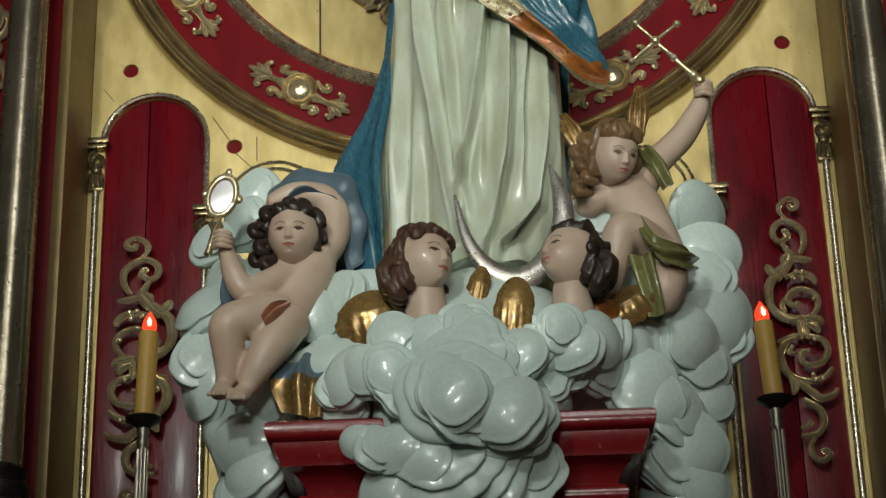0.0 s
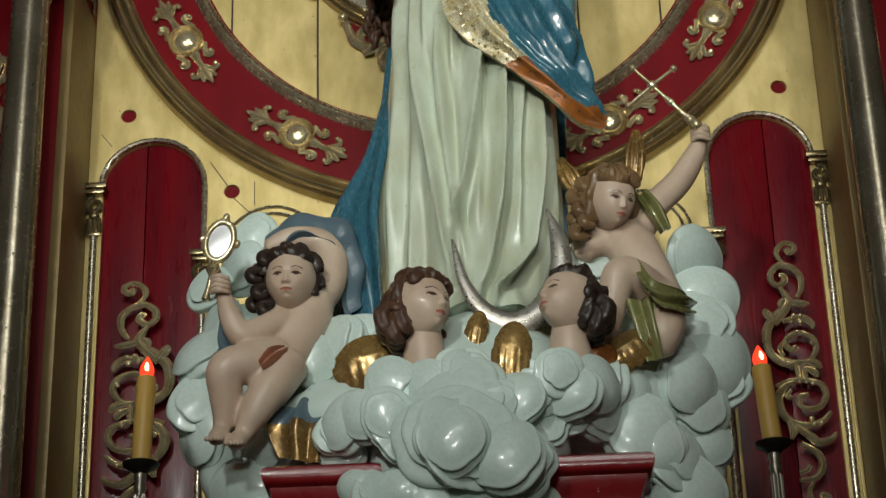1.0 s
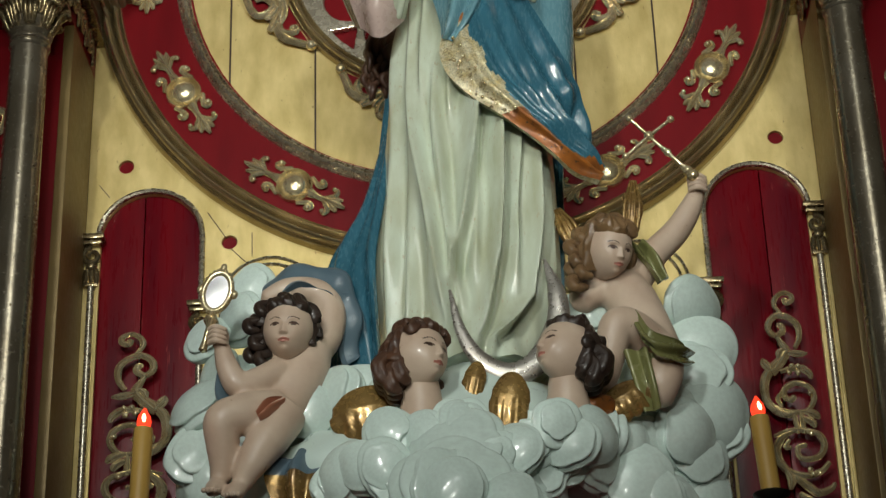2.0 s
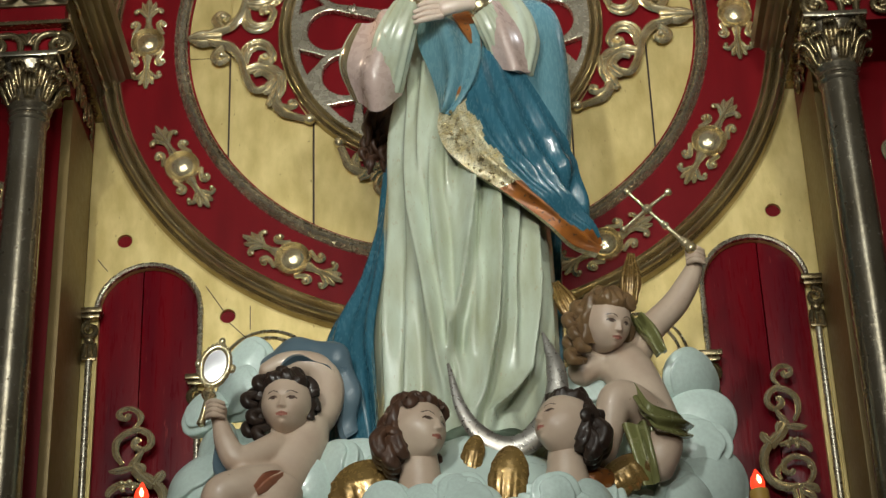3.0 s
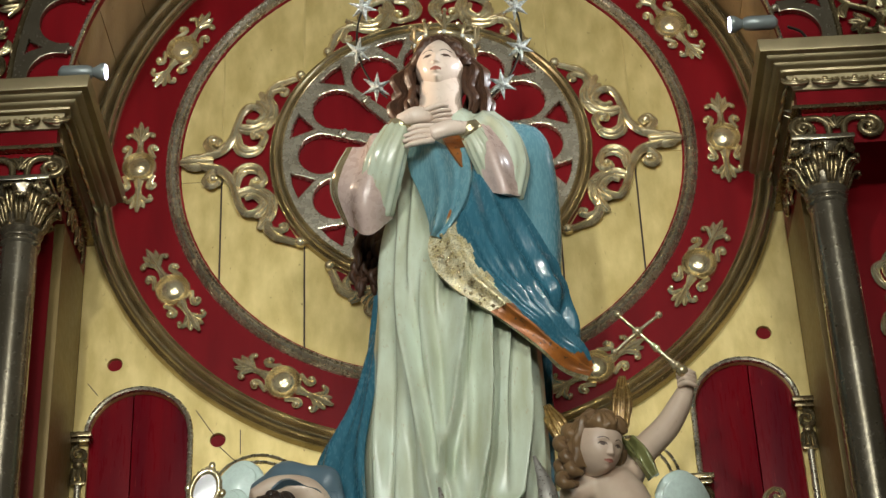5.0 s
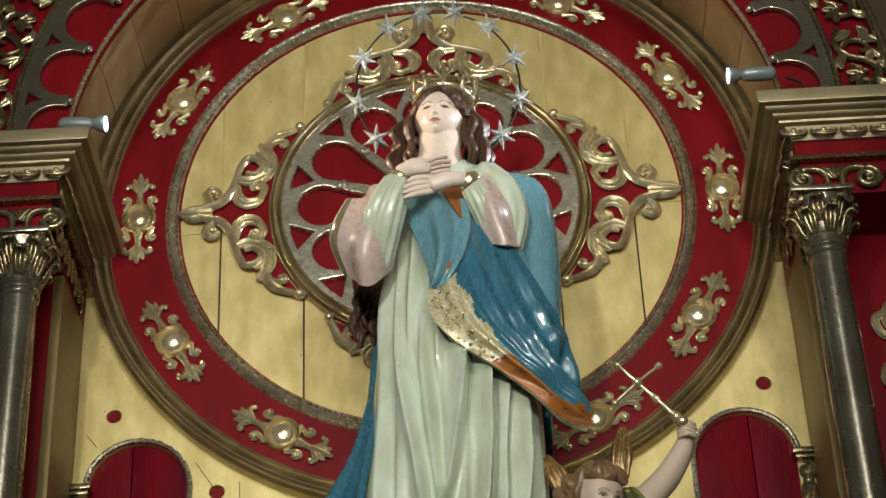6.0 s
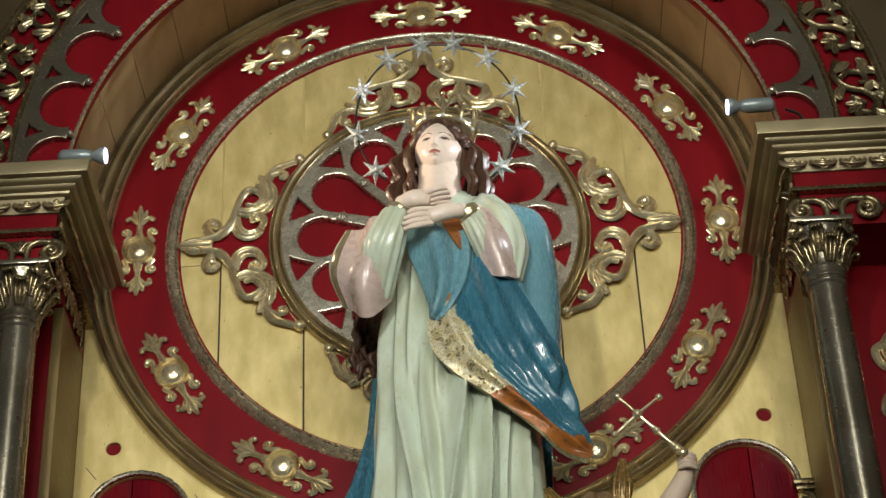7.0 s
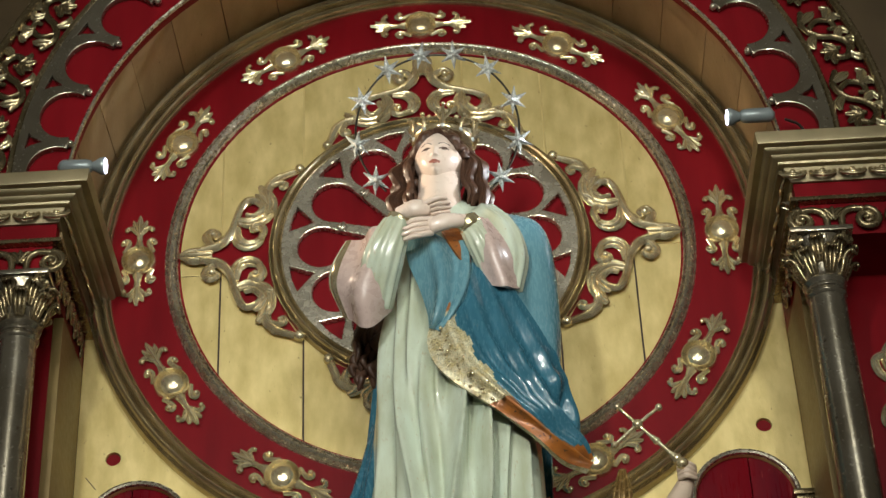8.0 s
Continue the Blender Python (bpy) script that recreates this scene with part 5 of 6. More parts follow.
def reaching_cherub():
    """The child figure that holds up a cross."""
    s = Soup()
    S, H, G, L, B, W = range(6)
    body = [
        tube([(0.365, -0.44, 3.405), (0.385, -0.455, 3.357), (0.408, -0.47, 3.289), (0.429, -0.475, 3.227)], [0.046, 0.056, 0.056, 0.054], 24, 24, 0.9),
        tube([(0.363, -0.45, 3.387), (0.348, -0.47, 3.405)], [0.034, 0.034], 6, 14),
        tube([(0.402, -0.43, 3.415), (0.444, -0.42, 3.48), (0.497, -0.415, 3.535), (0.532, -0.42, 3.586), (0.554, -0.425, 3.632)], [0.036, 0.032, 0.030, 0.026, 0.018], 28, 18),
        ball((0.557, -0.43, 3.65), (0.021, 0.019, 0.021), 14, 10),
        tube([(0.352, -0.44, 3.386), (0.309, -0.45, 3.383), (0.273, -0.46, 3.353)], [0.038, 0.036, 0.030], 16, 16),
        tube([(0.423, -0.49, 3.227), (0.375, -0.54, 3.252), (0.345, -0.56, 3.25), (0.33, -0.555, 3.202), (0.319, -0.545, 3.156), (0.308, -0.54, 3.115)], [0.046, 0.042, 0.037, 0.034, 0.029, 0.022], 34, 20),
        tube([(0.434, -0.49, 3.22), (0.433, -0.535, 3.155), (0.427, -0.545, 3.12), (0.419, -0.53, 3.089)], [0.048, 0.045, 0.039, 0.030], 26, 20),
    ]
    melt(s, body, S)
    for k in range(4):
        s.add(*tube([(0.534, -0.440, 3.652 - 0.009 * k), (0.551, -0.455, 3.655 - 0.010 * k), (0.571, -0.446, 3.650 - 0.010 * k)], [0.006, 0.007, 0.005], 8, 8, 1, S))
    c = (0.340, -0.50, 3.457)
    t = head(s, c, 0.060, (0.62, -1, -0.42), (0.0, 0, 1), S, L, B)
    curls(s, c, 0.063, (t, lambda u: max(u.z - 0.48, min(0.22 - u.y, u.z + 0.8))), H, 23, 26, 0.20, 0.7)
    for k in range(9):  # curls that fall to the shoulder
        x, y, z = 0.292 - 0.010 * (k % 3), -0.505 + 0.022 * (k % 2), 3.492 - 0.014 * k
        s.add(*tube([(x + 0.014, y, z + 0.014), (x - 0.012, y - 0.006, z + 0.004), (x - 0.008, y - 0.012, z - 0.014), (x + 0.012, y - 0.008, z - 0.018)], [0.009, 0.013, 0.013, 0.007], 14, 14, 1, H, 0.10, lobes=4))
    # olive drapery
    cloth(s, [[(0.392, -0.46, 3.490), (0.415, -0.475, 3.443), (0.450, -0.47, 3.396)], [(0.422, -0.46, 3.495), (0.455, -0.47, 3.450), (0.474, -0.46, 3.406)]], 16, 16, 0.016, lambda u, v: 0.008 * math.sin(u * 8 + v * 3), G)
    cloth(s, [[(0.384, -0.565, 3.281), (0.410, -0.595, 3.215), (0.475, -0.560, 3.211), (0.500, -0.500, 3.215)], [(0.382, -0.575, 3.262), (0.411, -0.615, 3.188), (0.468, -0.580, 3.182), (0.498, -0.515, 3.192)], [(0.381, -0.572, 3.244), (0.412, -0.610, 3.165), (0.459, -0.582, 3.154), (0.493, -0.520, 3.172)]], 18, 28, 0.012, lambda u, v: 0.008 * math.sin(u * 11 + v * 5), G)
    cloth(s, [[(0.352, -0.570, 3.188), (0.387, -0.582, 3.188), (0.415, -0.580, 3.181)], [(0.371, -0.570, 3.118), (0.398, -0.588, 3.110), (0.428, -0.575, 3.113)], [(0.390, -0.560, 3.059), (0.407, -0.572, 3.054), (0.432, -0.560, 3.076)]], 20, 24, 0.012, lambda u, v: 0.010 * math.sin(v * 12), G)
    # wings
    for x, z, lean, tall in ((0.408, 3.610, 6, 0.078), (0.262, 3.564, -22, 0.062)):
        tilt = Matrix.Rotation(radians(lean), 3, "Y")
        s.add(*ball((x, -0.40, z), (0.024, 0.011, tall), 40, 40, W, tilt, lambda u: (1 - 0.30 * max(0, u.z)) * (1 + 0.05 * math.sin(u.x * 14 + 3 * u.z) * (u.z < 0.7))))
        for k in range(4):  # feather ribs
            off = tilt @ Vector((0.011 * (k - 1.5), -0.011, 0))
            a, b = tilt @ Vector((0.004 * (k - 1.5), -0.004, tall * 0.85)), tilt @ Vector((0.010 * (k - 1.5), -0.004, -tall * 0.7))
            s.add(*tube([(x + a.x, -0.40 + a.y, z + a.z), (x + off.x, -0.40 + off.y, z + off.z), (x + b.x, -0.40 + b.y, z + b.z)], [0.002, 0.005, 0.003], 14, 8, 1, W))
    me = s.mesh("statue", [SKIN, HAIR_FAIR, GREEN, BLUSH, BROW_PAINT, WING], 75)
    return tagged(new("statue", me), "painted carved cherub in olive drapery raising a cross", "statue", "cherub figures")


reaching_cherub()


def cherub_bust(c, r, face, hair_ok, seed, neck, label, wings):
    s = Soup()
    S, H, L, B, W = range(5)
    t = head(s, c, r, face, (0, 0.1, 1), S, L, B)
    curls(s, c, r * 1.02, (t, hair_ok), H, seed, 14, 0.20, 0.8)
    s.add(*tube([c, ((c[0] + neck[0]) / 2, neck[1], (c[2] + neck[2]) / 2), neck, (neck[0], neck[1] + 0.02, neck[2] - 0.10)], [r * 0.55, r * 0.54, r * 0.62, r * 0.95], 18, 20, 1, S))
    rng = random.Random(seed)
    back_dir = -1 if face[0] > 0 else 1
    for k in range(9):  # heavy rolled curls at the nape
        x = c[0] + back_dir * r * (0.35 + 0.55 * (k % 3) / 2)
        y = c[1] + r * (-0.45 + 0.4 * (k // 3))
        z = c[2] - r * (0.55 + 0.30 * (k % 3 == 1))
        s.add(*tube([(x, y, z + r * 0.45), (x + back_dir * r * 0.22, y - r * 0.05, z + r * 0.10), (x + back_dir * r * 0.10, y - r * 0.10, z - r * 0.30), (x - back_dir * r * 0.10, y - r * 0.05, z - r * 0.45)], [r * 0.22, r * 0.30, r * 0.28, r * 0.12], 18, 24, 1, H, 0.09, lobes=5))
    for wc, wr, tilt in wings:
        turn = Matrix.Rotation(radians(tilt), 3, "Y")
        s.add(*ball(wc, wr, 48, 36, W, turn, lambda u: (1 + 0.07 * math.sin(u.x * 17) * (u.z < 0.15)) * (0.90 + 0.10 * bell(abs(u.y) - 0.15, 0.25)) + 0.05 * bell(u.z - 0.22 - 0.3 * u.x ** 2, 0.06)))
    cx, cloth_m = neck[0] + (0.045 if back_dir > 0 else 0.040), 5
    s.add(*ball((cx, neck[1] + 0.045, neck[2] - 0.010), (0.050, 0.026, 0.030), 20, 12, cloth_m, None, lambda u: 1 + 0.08 * math.sin(u.x * 9)))
    me = s.mesh("statue", [SKIN, HAIR_DARK if back_dir > 0 else HAIR, BLUSH, BROW_PAINT, WING, ORANGE if back_dir > 0 else TEAL], 75)
    return tagged(new("statue", me), label, "statue", "cherub heads")


cherub_bust((-0.066, -0.640, 3.162), 0.066, (0.76, -0.72, 0.10), lambda u: max(u.z - 0.54, min(0.12 - u.y, u.z + 0.75)), 31, (-0.060, -0.63, 3.075), "painted cherub head with brown hair rising from the clouds",
            [((-0.168, -0.580, 3.066), (0.078, 0.026, 0.066), -10), ((0.045, -0.58, 3.125), (0.024, 0.014, 0.052), 12)])
cherub_bust((0.236, -0.640, 3.160), 0.064, (-0.85, -0.56, 0.30), lambda u: max(u.z - 0.60, min(-0.06 - u.y, u.z + 0.75)), 47, (0.232, -0.63, 3.075), "painted cherub head with dark curls gazing upward",
            [((0.116, -0.700, 3.026), (0.040, 0.015, 0.072), 6), ((0.352, -0.565, 3.080), (0.064, 0.022, 0.040), -30)])

# ---- carved clouds ----
FRONT = [(0.024, -0.68, 2.990, 0.047), (0.001, -0.8, 2.811, 0.06), (0.103, -0.775, 2.781, 0.062), (0.08, -0.72, 2.91, 0.05), (0.118, -0.705, 2.922, 0.050), (0.155, -0.672, 2.958, 0.052), (0.190, -0.645, 2.985, 0.050), (-0.131, -0.7, 2.911, 0.051), (-0.172, -0.67, 2.919, 0.051), (-0.211, -0.64, 2.917, 0.051), (-0.246, -0.61, 2.904, 0.043), (-0.191, -0.72, 2.759, 0.03), (-0.16, -0.72, 2.738, 0.045), (-0.116, -0.72, 2.734, 0.052), (-0.071, -0.715, 2.723, 0.063), (-0.126, -0.68, 2.669, 0.065)]
SHELLS = [(-0.002, -0.755, 2.831, 0.099), (-0.003, -0.785, 2.818, 0.079), (0.088, -0.735, 2.794, 0.08), (0.02, -0.7, 2.965, 0.069), (0.014, -0.72, 2.906, 0.094), (0.194, -0.63, 2.93, 0.058), (0.154, -0.66, 2.903, 0.058), (-0.026, -0.705, 2.736, 0.104), (0.046, -0.7, 2.708, 0.089), (0.125, -0.67, 2.696, 0.067), (-0.06, -0.685, 2.683, 0.1), (0.019, -0.66, 2.649, 0.113), (0.214, -0.61, 2.983, 0.05), (-0.09, -0.7, 2.869, 0.066), (-0.229, -0.6, 2.881, 0.047)]
ARMS = [(0.296, -0.550, 3.014, 0.059), (0.269, -0.570, 2.946, 0.064), (0.330, -0.530, 2.995, 0.054)]
LEFT = [(-0.435, -0.380, 3.455, 0.054), (-0.449, -0.410, 3.367, 0.054), (-0.529, -0.400, 3.328, 0.050), (-0.497, -0.400, 3.246, 0.052), (-0.535, -0.420, 3.161, 0.060), (-0.548, -0.430, 3.043, 0.064), (-0.531, -0.420, 2.983, 0.058), (-0.482, -0.400, 3.103, 0.078), (-0.456, -0.410, 3.034, 0.070), (-0.392, -0.440, 2.957, 0.064), (-0.435, -0.480, 2.842, 0.064), (-0.411, -0.480, 2.781, 0.064), (-0.450, -0.450, 2.736, 0.056), (-0.295, -0.500, 3.113, 0.050), (-0.237, -0.480, 3.150, 0.066), (-0.191, -0.460, 3.175, 0.050)]
COLLARS = [(0.200, -0.690, 2.986, 0.050), (0.262, -0.640, 2.978, 0.054), (0.018, -0.690, 2.985, 0.050), (-0.055, -0.680, 2.972, 0.050), (-0.120, -0.670, 2.985, 0.050), (0.225, -0.665, 2.955, 0.055)]
RIGHT = [(0.289, -0.410, 3.337, 0.057), (0.519, -0.360, 3.379, 0.062), (0.542, -0.360, 3.284, 0.063), (0.516, -0.380, 3.197, 0.076), (0.539, -0.380, 3.118, 0.076), (0.555, -0.360, 3.074, 0.056), (0.465, -0.450, 3.046, 0.070), (0.493, -0.410, 2.997, 0.068), (0.361, -0.520, 2.918, 0.070), (0.399, -0.520, 2.892, 0.054), (0.427, -0.480, 2.867, 0.070), (0.459, -0.460, 2.812, 0.070), (0.411, -0.460, 2.768, 0.070), (0.466, -0.440, 2.737, 0.070), (0.380, -0.480, 3.017, 0.054), (0.441, -0.440, 3.106, 0.056), (0.509, -0.390, 2.944, 0.056)]


def puff_mesh(k):
    """One rounded billow with curled shells round its crown, which looks along -y."""
    rng = random.Random(60 + k)
    steps = [[0.80], [1.00], [1.30], [0.62, 1.20], [1.15], [0.70, 1.25], [0.90]][k]
    ph = rng.uniform(0, 6)

    def shape(u):
        th, az = math.acos(max(-1, min(1, u.z))), math.atan2(u.y, u.x)
        q = 1 + 0.05 * math.sin(2 * az + ph) * math.sin(th) + 0.03 * math.sin(3 * az + 2 * ph) * math.sin(th) ** 2
        for i, r in enumerate(steps):
            e = r + (0.18 + 0.12 * i) * math.sin(az + ph + 1.2 * i) + 0.09 * abs(math.sin(2.5 * az + ph))
            q -= 0.070 * (1 + math.tanh((th - e) / 0.035)) - 0.125 * bell(th - e - 0.36, 0.22) - 0.045 * bell(th - e + 0.10, 0.10)
        return q
    axis = Vector((rng.uniform(-0.4, 0.4), -1, rng.uniform(-0.3, 0.4)))
    turn = axis.to_track_quat("Z", "Y").to_matrix()
    return Soup().add(*ball((0, 0, 0), (1.08, 1.08, 0.92), 64, 80, 0, turn, shape)).mesh("billow", [CLOUD], 80)


def shell_mesh(k):
    """A flat carved shell of cloud with a scalloped rim, which looks along -y."""
    ph, lobes = 1.3 * k, 2.5 + 0.5 * k

    def shape(u):
        th, az = math.acos(max(-1, min(1, u.z))), math.atan2(u.y, u.x)
        q = 1 + (0.11 * abs(math.sin(lobes * az + ph)) - 0.04 + 0.05 * math.sin(2 * az + ph)) * math.sin(th) ** 2
        e = 0.80 + 0.15 * math.sin(az + ph) + 0.08 * abs(math.sin((lobes - 0.5) * az + 2 * ph))
        for b in ((e, e + 0.46) if k % 2 else (e + 0.15,)):
            q += 0.12 * bell(th - b - 0.32, 0.22) + 0.04 * bell(th - b + 0.10, 0.10) - 0.06 * (1 + math.tanh((th - b) / 0.032))
        return q
    turn = Vector((0.1 * math.sin(ph), -1, 0.25)).to_track_quat("Z", "Y").to_matrix()
    return Soup().add(*ball((0, 0, 0), (1.05, 1.05, 0.62), 88, 80, 0, turn, shape)).mesh("cloud_shell", [CLOUD], 80)


billows = [puff_mesh(k) for k in range(7)]
shells = [shell_mesh(k) for k in range(4)]
cloud = thing("carved_cloud", "glossy pale blue-grey carved wooden cloud on the pedestal", "carved cloud", at=Matrix.Translation((0, -0.45, 2.7)))
rng = random.Random(8)
for k, (x, y, z, r) in enumerate(FRONT + ARMS + LEFT + RIGHT + COLLARS):
    ob = part("billow", billows[k % 7], None, cloud)
    ob.matrix_basis = pose(x, y + 0.45, z - 2.7, rng.uniform(-22, 12), rng.uniform(-180, 180), rng.uniform(-20, 20) + x * 45) @ Matrix.Diagonal((r * 1.14, r * 0.80, r * rng.uniform(1.02, 1.18), 1))
for k, (x, y, z, r) in enumerate(SHELLS):
    ob = part("cloud_shell", shells[k % 4], None, cloud)
    ob.matrix_basis = pose(x, y + 0.45 + 0.012, z - 2.7, rng.uniform(-10, 6), rng.uniform(-70, 70), rng.uniform(-8, 8) + x * 40) @ Matrix.Diagonal((r * 1.16, r * 0.9, r * 1.12, 1))
core = Soup()
for c, r in (((0.0, -0.42, 3.02), (0.30, 0.20, 0.20)), ((0.02, -0.58, 2.86), (0.20, 0.15, 0.16)), ((-0.42, -0.38, 3.02), (0.13, 0.09, 0.30)), ((0.44, -0.36, 3.04), (0.13, 0.09, 0.30)), ((-0.2, -0.50, 2.97), (0.16, 0.10, 0.10)), ((0.25, -0.48, 2.98), (0.16, 0.10, 0.10)), ((-0.43, -0.40, 2.70), (0.09, 0.09, 0.16)), ((0.44, -0.40, 2.72), (0.09, 0.09, 0.16))):
    core.add(*ball((c[0], c[1] + 0.45, c[2] - 2.7), r, 32, 22, 0, None, lambda u: 1 + 0.06 * math.sin(u.x * 9) * math.sin(u.z * 8 + 1)))
part("cloud_core", core, CLOUD, cloud)

# ---- pedestal ----
ped = thing("pedestal", "glossy red moulded wooden pedestal under the clouds", "pedestal", at=Matrix.Translation((0, 0, 2.2)))
PW, PF, PB = 0.30, -0.58, -0.10
path = [(-PW, PB), (PW, PB), (PW, PF), (-PW, PF)]
path = path[::-1]
part("die", Soup().add(*block(-PW, PW, PF, PB, 0.0, 0.60, 0.004), smooth=False), RED_GLOSS, ped)


def band(prof):
    return Soup().add(*mould(path[::-1], [(-0.05, prof[0][1])] + prof + [(-0.05, prof[-1][1])], True))


part("top_moulding", band([(0.052, 0.545), (0.056, 0.560), (0.062, 0.572), (0.066, 0.590), (0.074, 0.594), (0.080, 0.602), (0.082, 0.614), (0.080, 0.626), (0.072, 0.632), (0.0, 0.632)]), RED_GLOSS, ped)
part("cove", band([(0.004, 0.500), (0.008, 0.515), (0.018, 0.530), (0.034, 0.541), (0.052, 0.546)]), RED_GLOSS, ped)
part("collar", band([(0.0, 0.462), (0.016, 0.464), (0.022, 0.474), (0.022, 0.486), (0.016, 0.496), (0.002, 0.500)]), RED_GLOSS, ped)
part("base_moulding", band([(0.0, 0.440), (0.010, 0.432), (0.014, 0.42), (0.03, 0.40), (0.06, 0.37), (0.08, 0.35), (0.085, 0.33), (0.085, 0.0)]), RED_GLOSS, ped)

# ---- things that the figures hold and wear ----
cres = thing("crescent_moon", "silvered carved crescent moon under the robe's hem", "crescent moon")
part("crescent", Soup().add(*tube([(0.001, -0.535, 3.362), (0.022, -0.545, 3.262), (0.062, -0.550, 3.190), (0.120, -0.550, 3.158), (0.178, -0.545, 3.185), (0.222, -0.535, 3.265), (0.226, -0.530, 3.345), (0.204, -0.520, 3.432)], [0.003, 0.012, 0.020, 0.025, 0.027, 0.026, 0.020, 0.003], 60, 20, 0.40)), SILVER, cres)

mir = thing("hand_mirror", "round hand mirror in a gilt beaded frame", "hand mirror", at=Matrix.Translation((-0.479, -0.60, 3.345)) @ pose(0, 0, 0, 2.6, 14, -3.2) @ Matrix.Diagonal((0.84, 1, 1.02, 1)))
fr = Soup()
ring = [(0.034 * math.cos(a), -0.010, 0.042 * math.sin(a)) for a in np.linspace(0, 2 * math.pi, 25)]
fr.add(*tube(ring, [0.0075, 0.0075], 60, 10))
for k in range(24):
    fr.add(*ball((0.0385 * math.cos(k * math.pi / 12), -0.013, 0.0475 * math.sin(k * math.pi / 12)), 0.0045, 8, 6))
fr.add(*ball((0, 0.0, 0), (0.036, 0.008, 0.044), 24, 10))
for a in (90, 0, 180):
    fr.add(*ball((0.044 * math.cos(radians(a)), -0.010, 0.054 * math.sin(radians(a))), (0.009, 0.006, 0.010), 10, 8))
mirror_frame = part("frame", fr, GOLD, mir)
part("mirror_glass", Soup().add([(0.032 * math.cos(a), -0.0125 if q else -0.009, 0.040 * math.sin(a)) for q in (1, 0) for a in np.linspace(0, 2 * math.pi, 33)[:-1]], [tuple(range(32)), tuple(reversed(range(32, 64)))] + [(i, i + 32, (i + 1) % 32 + 32, (i + 1) % 32) for i in range(32)], smooth=False), MIRROR, mirror_frame)
part("handle", Soup().add(*tube([(0, 0, -0.045), (0, 0, -0.060), (0.001, 0, -0.075), (0, 0, -0.105), (0, 0, -0.125)], [0.010, 0.020, 0.009, 0.008, 0.011], 16, 12)), GOLD, mir)

crs = thing("hand_cross", "slender gilt cross with ball ends on a turned handle", "cross")
A, Bp = Vector((0.549, -0.455, 3.648)), Vector((0.414, -0.455, 3.806))
stem = Soup().add(*tube([tuple(A), tuple(A.lerp(Bp, 0.3)), tuple(A.lerp(Bp, 0.6)), tuple(Bp)], [0.0075, 0.005, 0.004, 0.004], 20, 10))
for t, r in ((0.04, 0.014), (0.12, 0.012), (0.17, 0.009), (0.42, 0.009), (0.47, 0.007), (0.70, 0.012), (1.0, 0.0085)):
    stem.add(*ball(tuple(A.lerp(Bp, t)), r, 12, 10))
part("stem", stem, GOLD, crs)
M = A.lerp(Bp, 0.70)
arm = Soup().add(*tube([tuple(M + Vector((-0.054, 0, -0.048))), tuple(M), tuple(M + Vector((0.050, 0, 0.040)))], [0.004, 0.0045, 0.004], 12, 10))
for d in ((-0.055, 0, -0.049), (0.051, 0, 0.041)):
    arm.add(*ball(tuple(M + Vector(d)), 0.0085, 12, 10))
part("crossbar", arm, GOLD, crs)

crown = thing("crown", "gilt openwork crown set with stones", "crown", at=pose(0.052, -0.362, 4.636, -4, 4, 0))
band_ob = part("band", Soup().add(*lathe([(0.074, 0.0), (0.077, 0.003), (0.075, 0.007), (0.077, 0.012), (0.079, 0.014), (0.076, 0.016), (0.072, 0.014), (0.071, 0.003)], 40)), GOLD_MID, crown)
for k in range(10):
    a = 2 * math.pi * k / 10
    fl = Soup()
    big = k % 2 == 0
    h = 0.054 if big else 0.036
    scroll(fl, [(0, 0.0), (0, h * 0.5), (0, h)], [0.005, 0.006, 0.003], 0, 10)
    for q in (-1, 1):
        scroll(fl, [(0, h * 0.25), (q * 0.014, h * 0.55), (q * 0.020, h * 0.75), (q * 0.012, h * 0.80)], [0.003, 0.004, 0.003], 0, 10)
    fl.add(*ball((0, -0.002, h + 0.004), 0.006, 10, 8))
    ob = part("fleuron", fl, GOLD_MID, crown)
    ob.matrix_basis = Matrix.Rotation(a, 4, "Z") @ pose(0, -0.076, 0.011, 14)
    st = part("stone", Soup().add(*ball((0, 0, 0), (0.006, 0.004, 0.006), 10, 6)), CRYSTAL, band_ob)
    st.matrix_basis = Matrix.Rotation(a, 4, "Z") @ pose(0, -0.078, 0.008)

halo = thing("star_halo", "dark wire hoop set with crystal stars", "halo", at=pose(0.039, -0.36, 4.700))
HR = 0.207
part("hoop", Soup().add(*tube([(HR * math.sin(radians(a)), 0, HR * 1.18 * math.cos(radians(a))) for a in range(-140, 161, 10)], [0.0028, 0.0028], 90, 8)), DARK, halo)
star = Soup()
pts = []
for i in range(12):
    r = 0.040 if i % 2 == 0 else 0.014
    pts.append((r * math.sin(math.pi * i / 6), 0.0, r * math.cos(math.pi * i / 6)))
star.add(pts + [(0, -0.010, 0), (0, 0.006, 0)], [f for i in range(12) for f in ((i, (i + 1) % 12, 12), ((i + 1) % 12, i, 13))], smooth=False)
for i in range(6):
    for t in (0.35, 0.6, 0.82):
        star.add(*ball((0.040 * t * math.sin(math.pi * i / 3), -0.008 + 0.006 * t, 0.040 * t * math.cos(math.pi * i / 3)), 0.0042 - 0.002 * t, 6, 5), smooth=False)
star.add(*ball((0, -0.010, 0), 0.007, 8, 6), smooth=False)
star_mesh = star.mesh("star", [CRYSTAL])
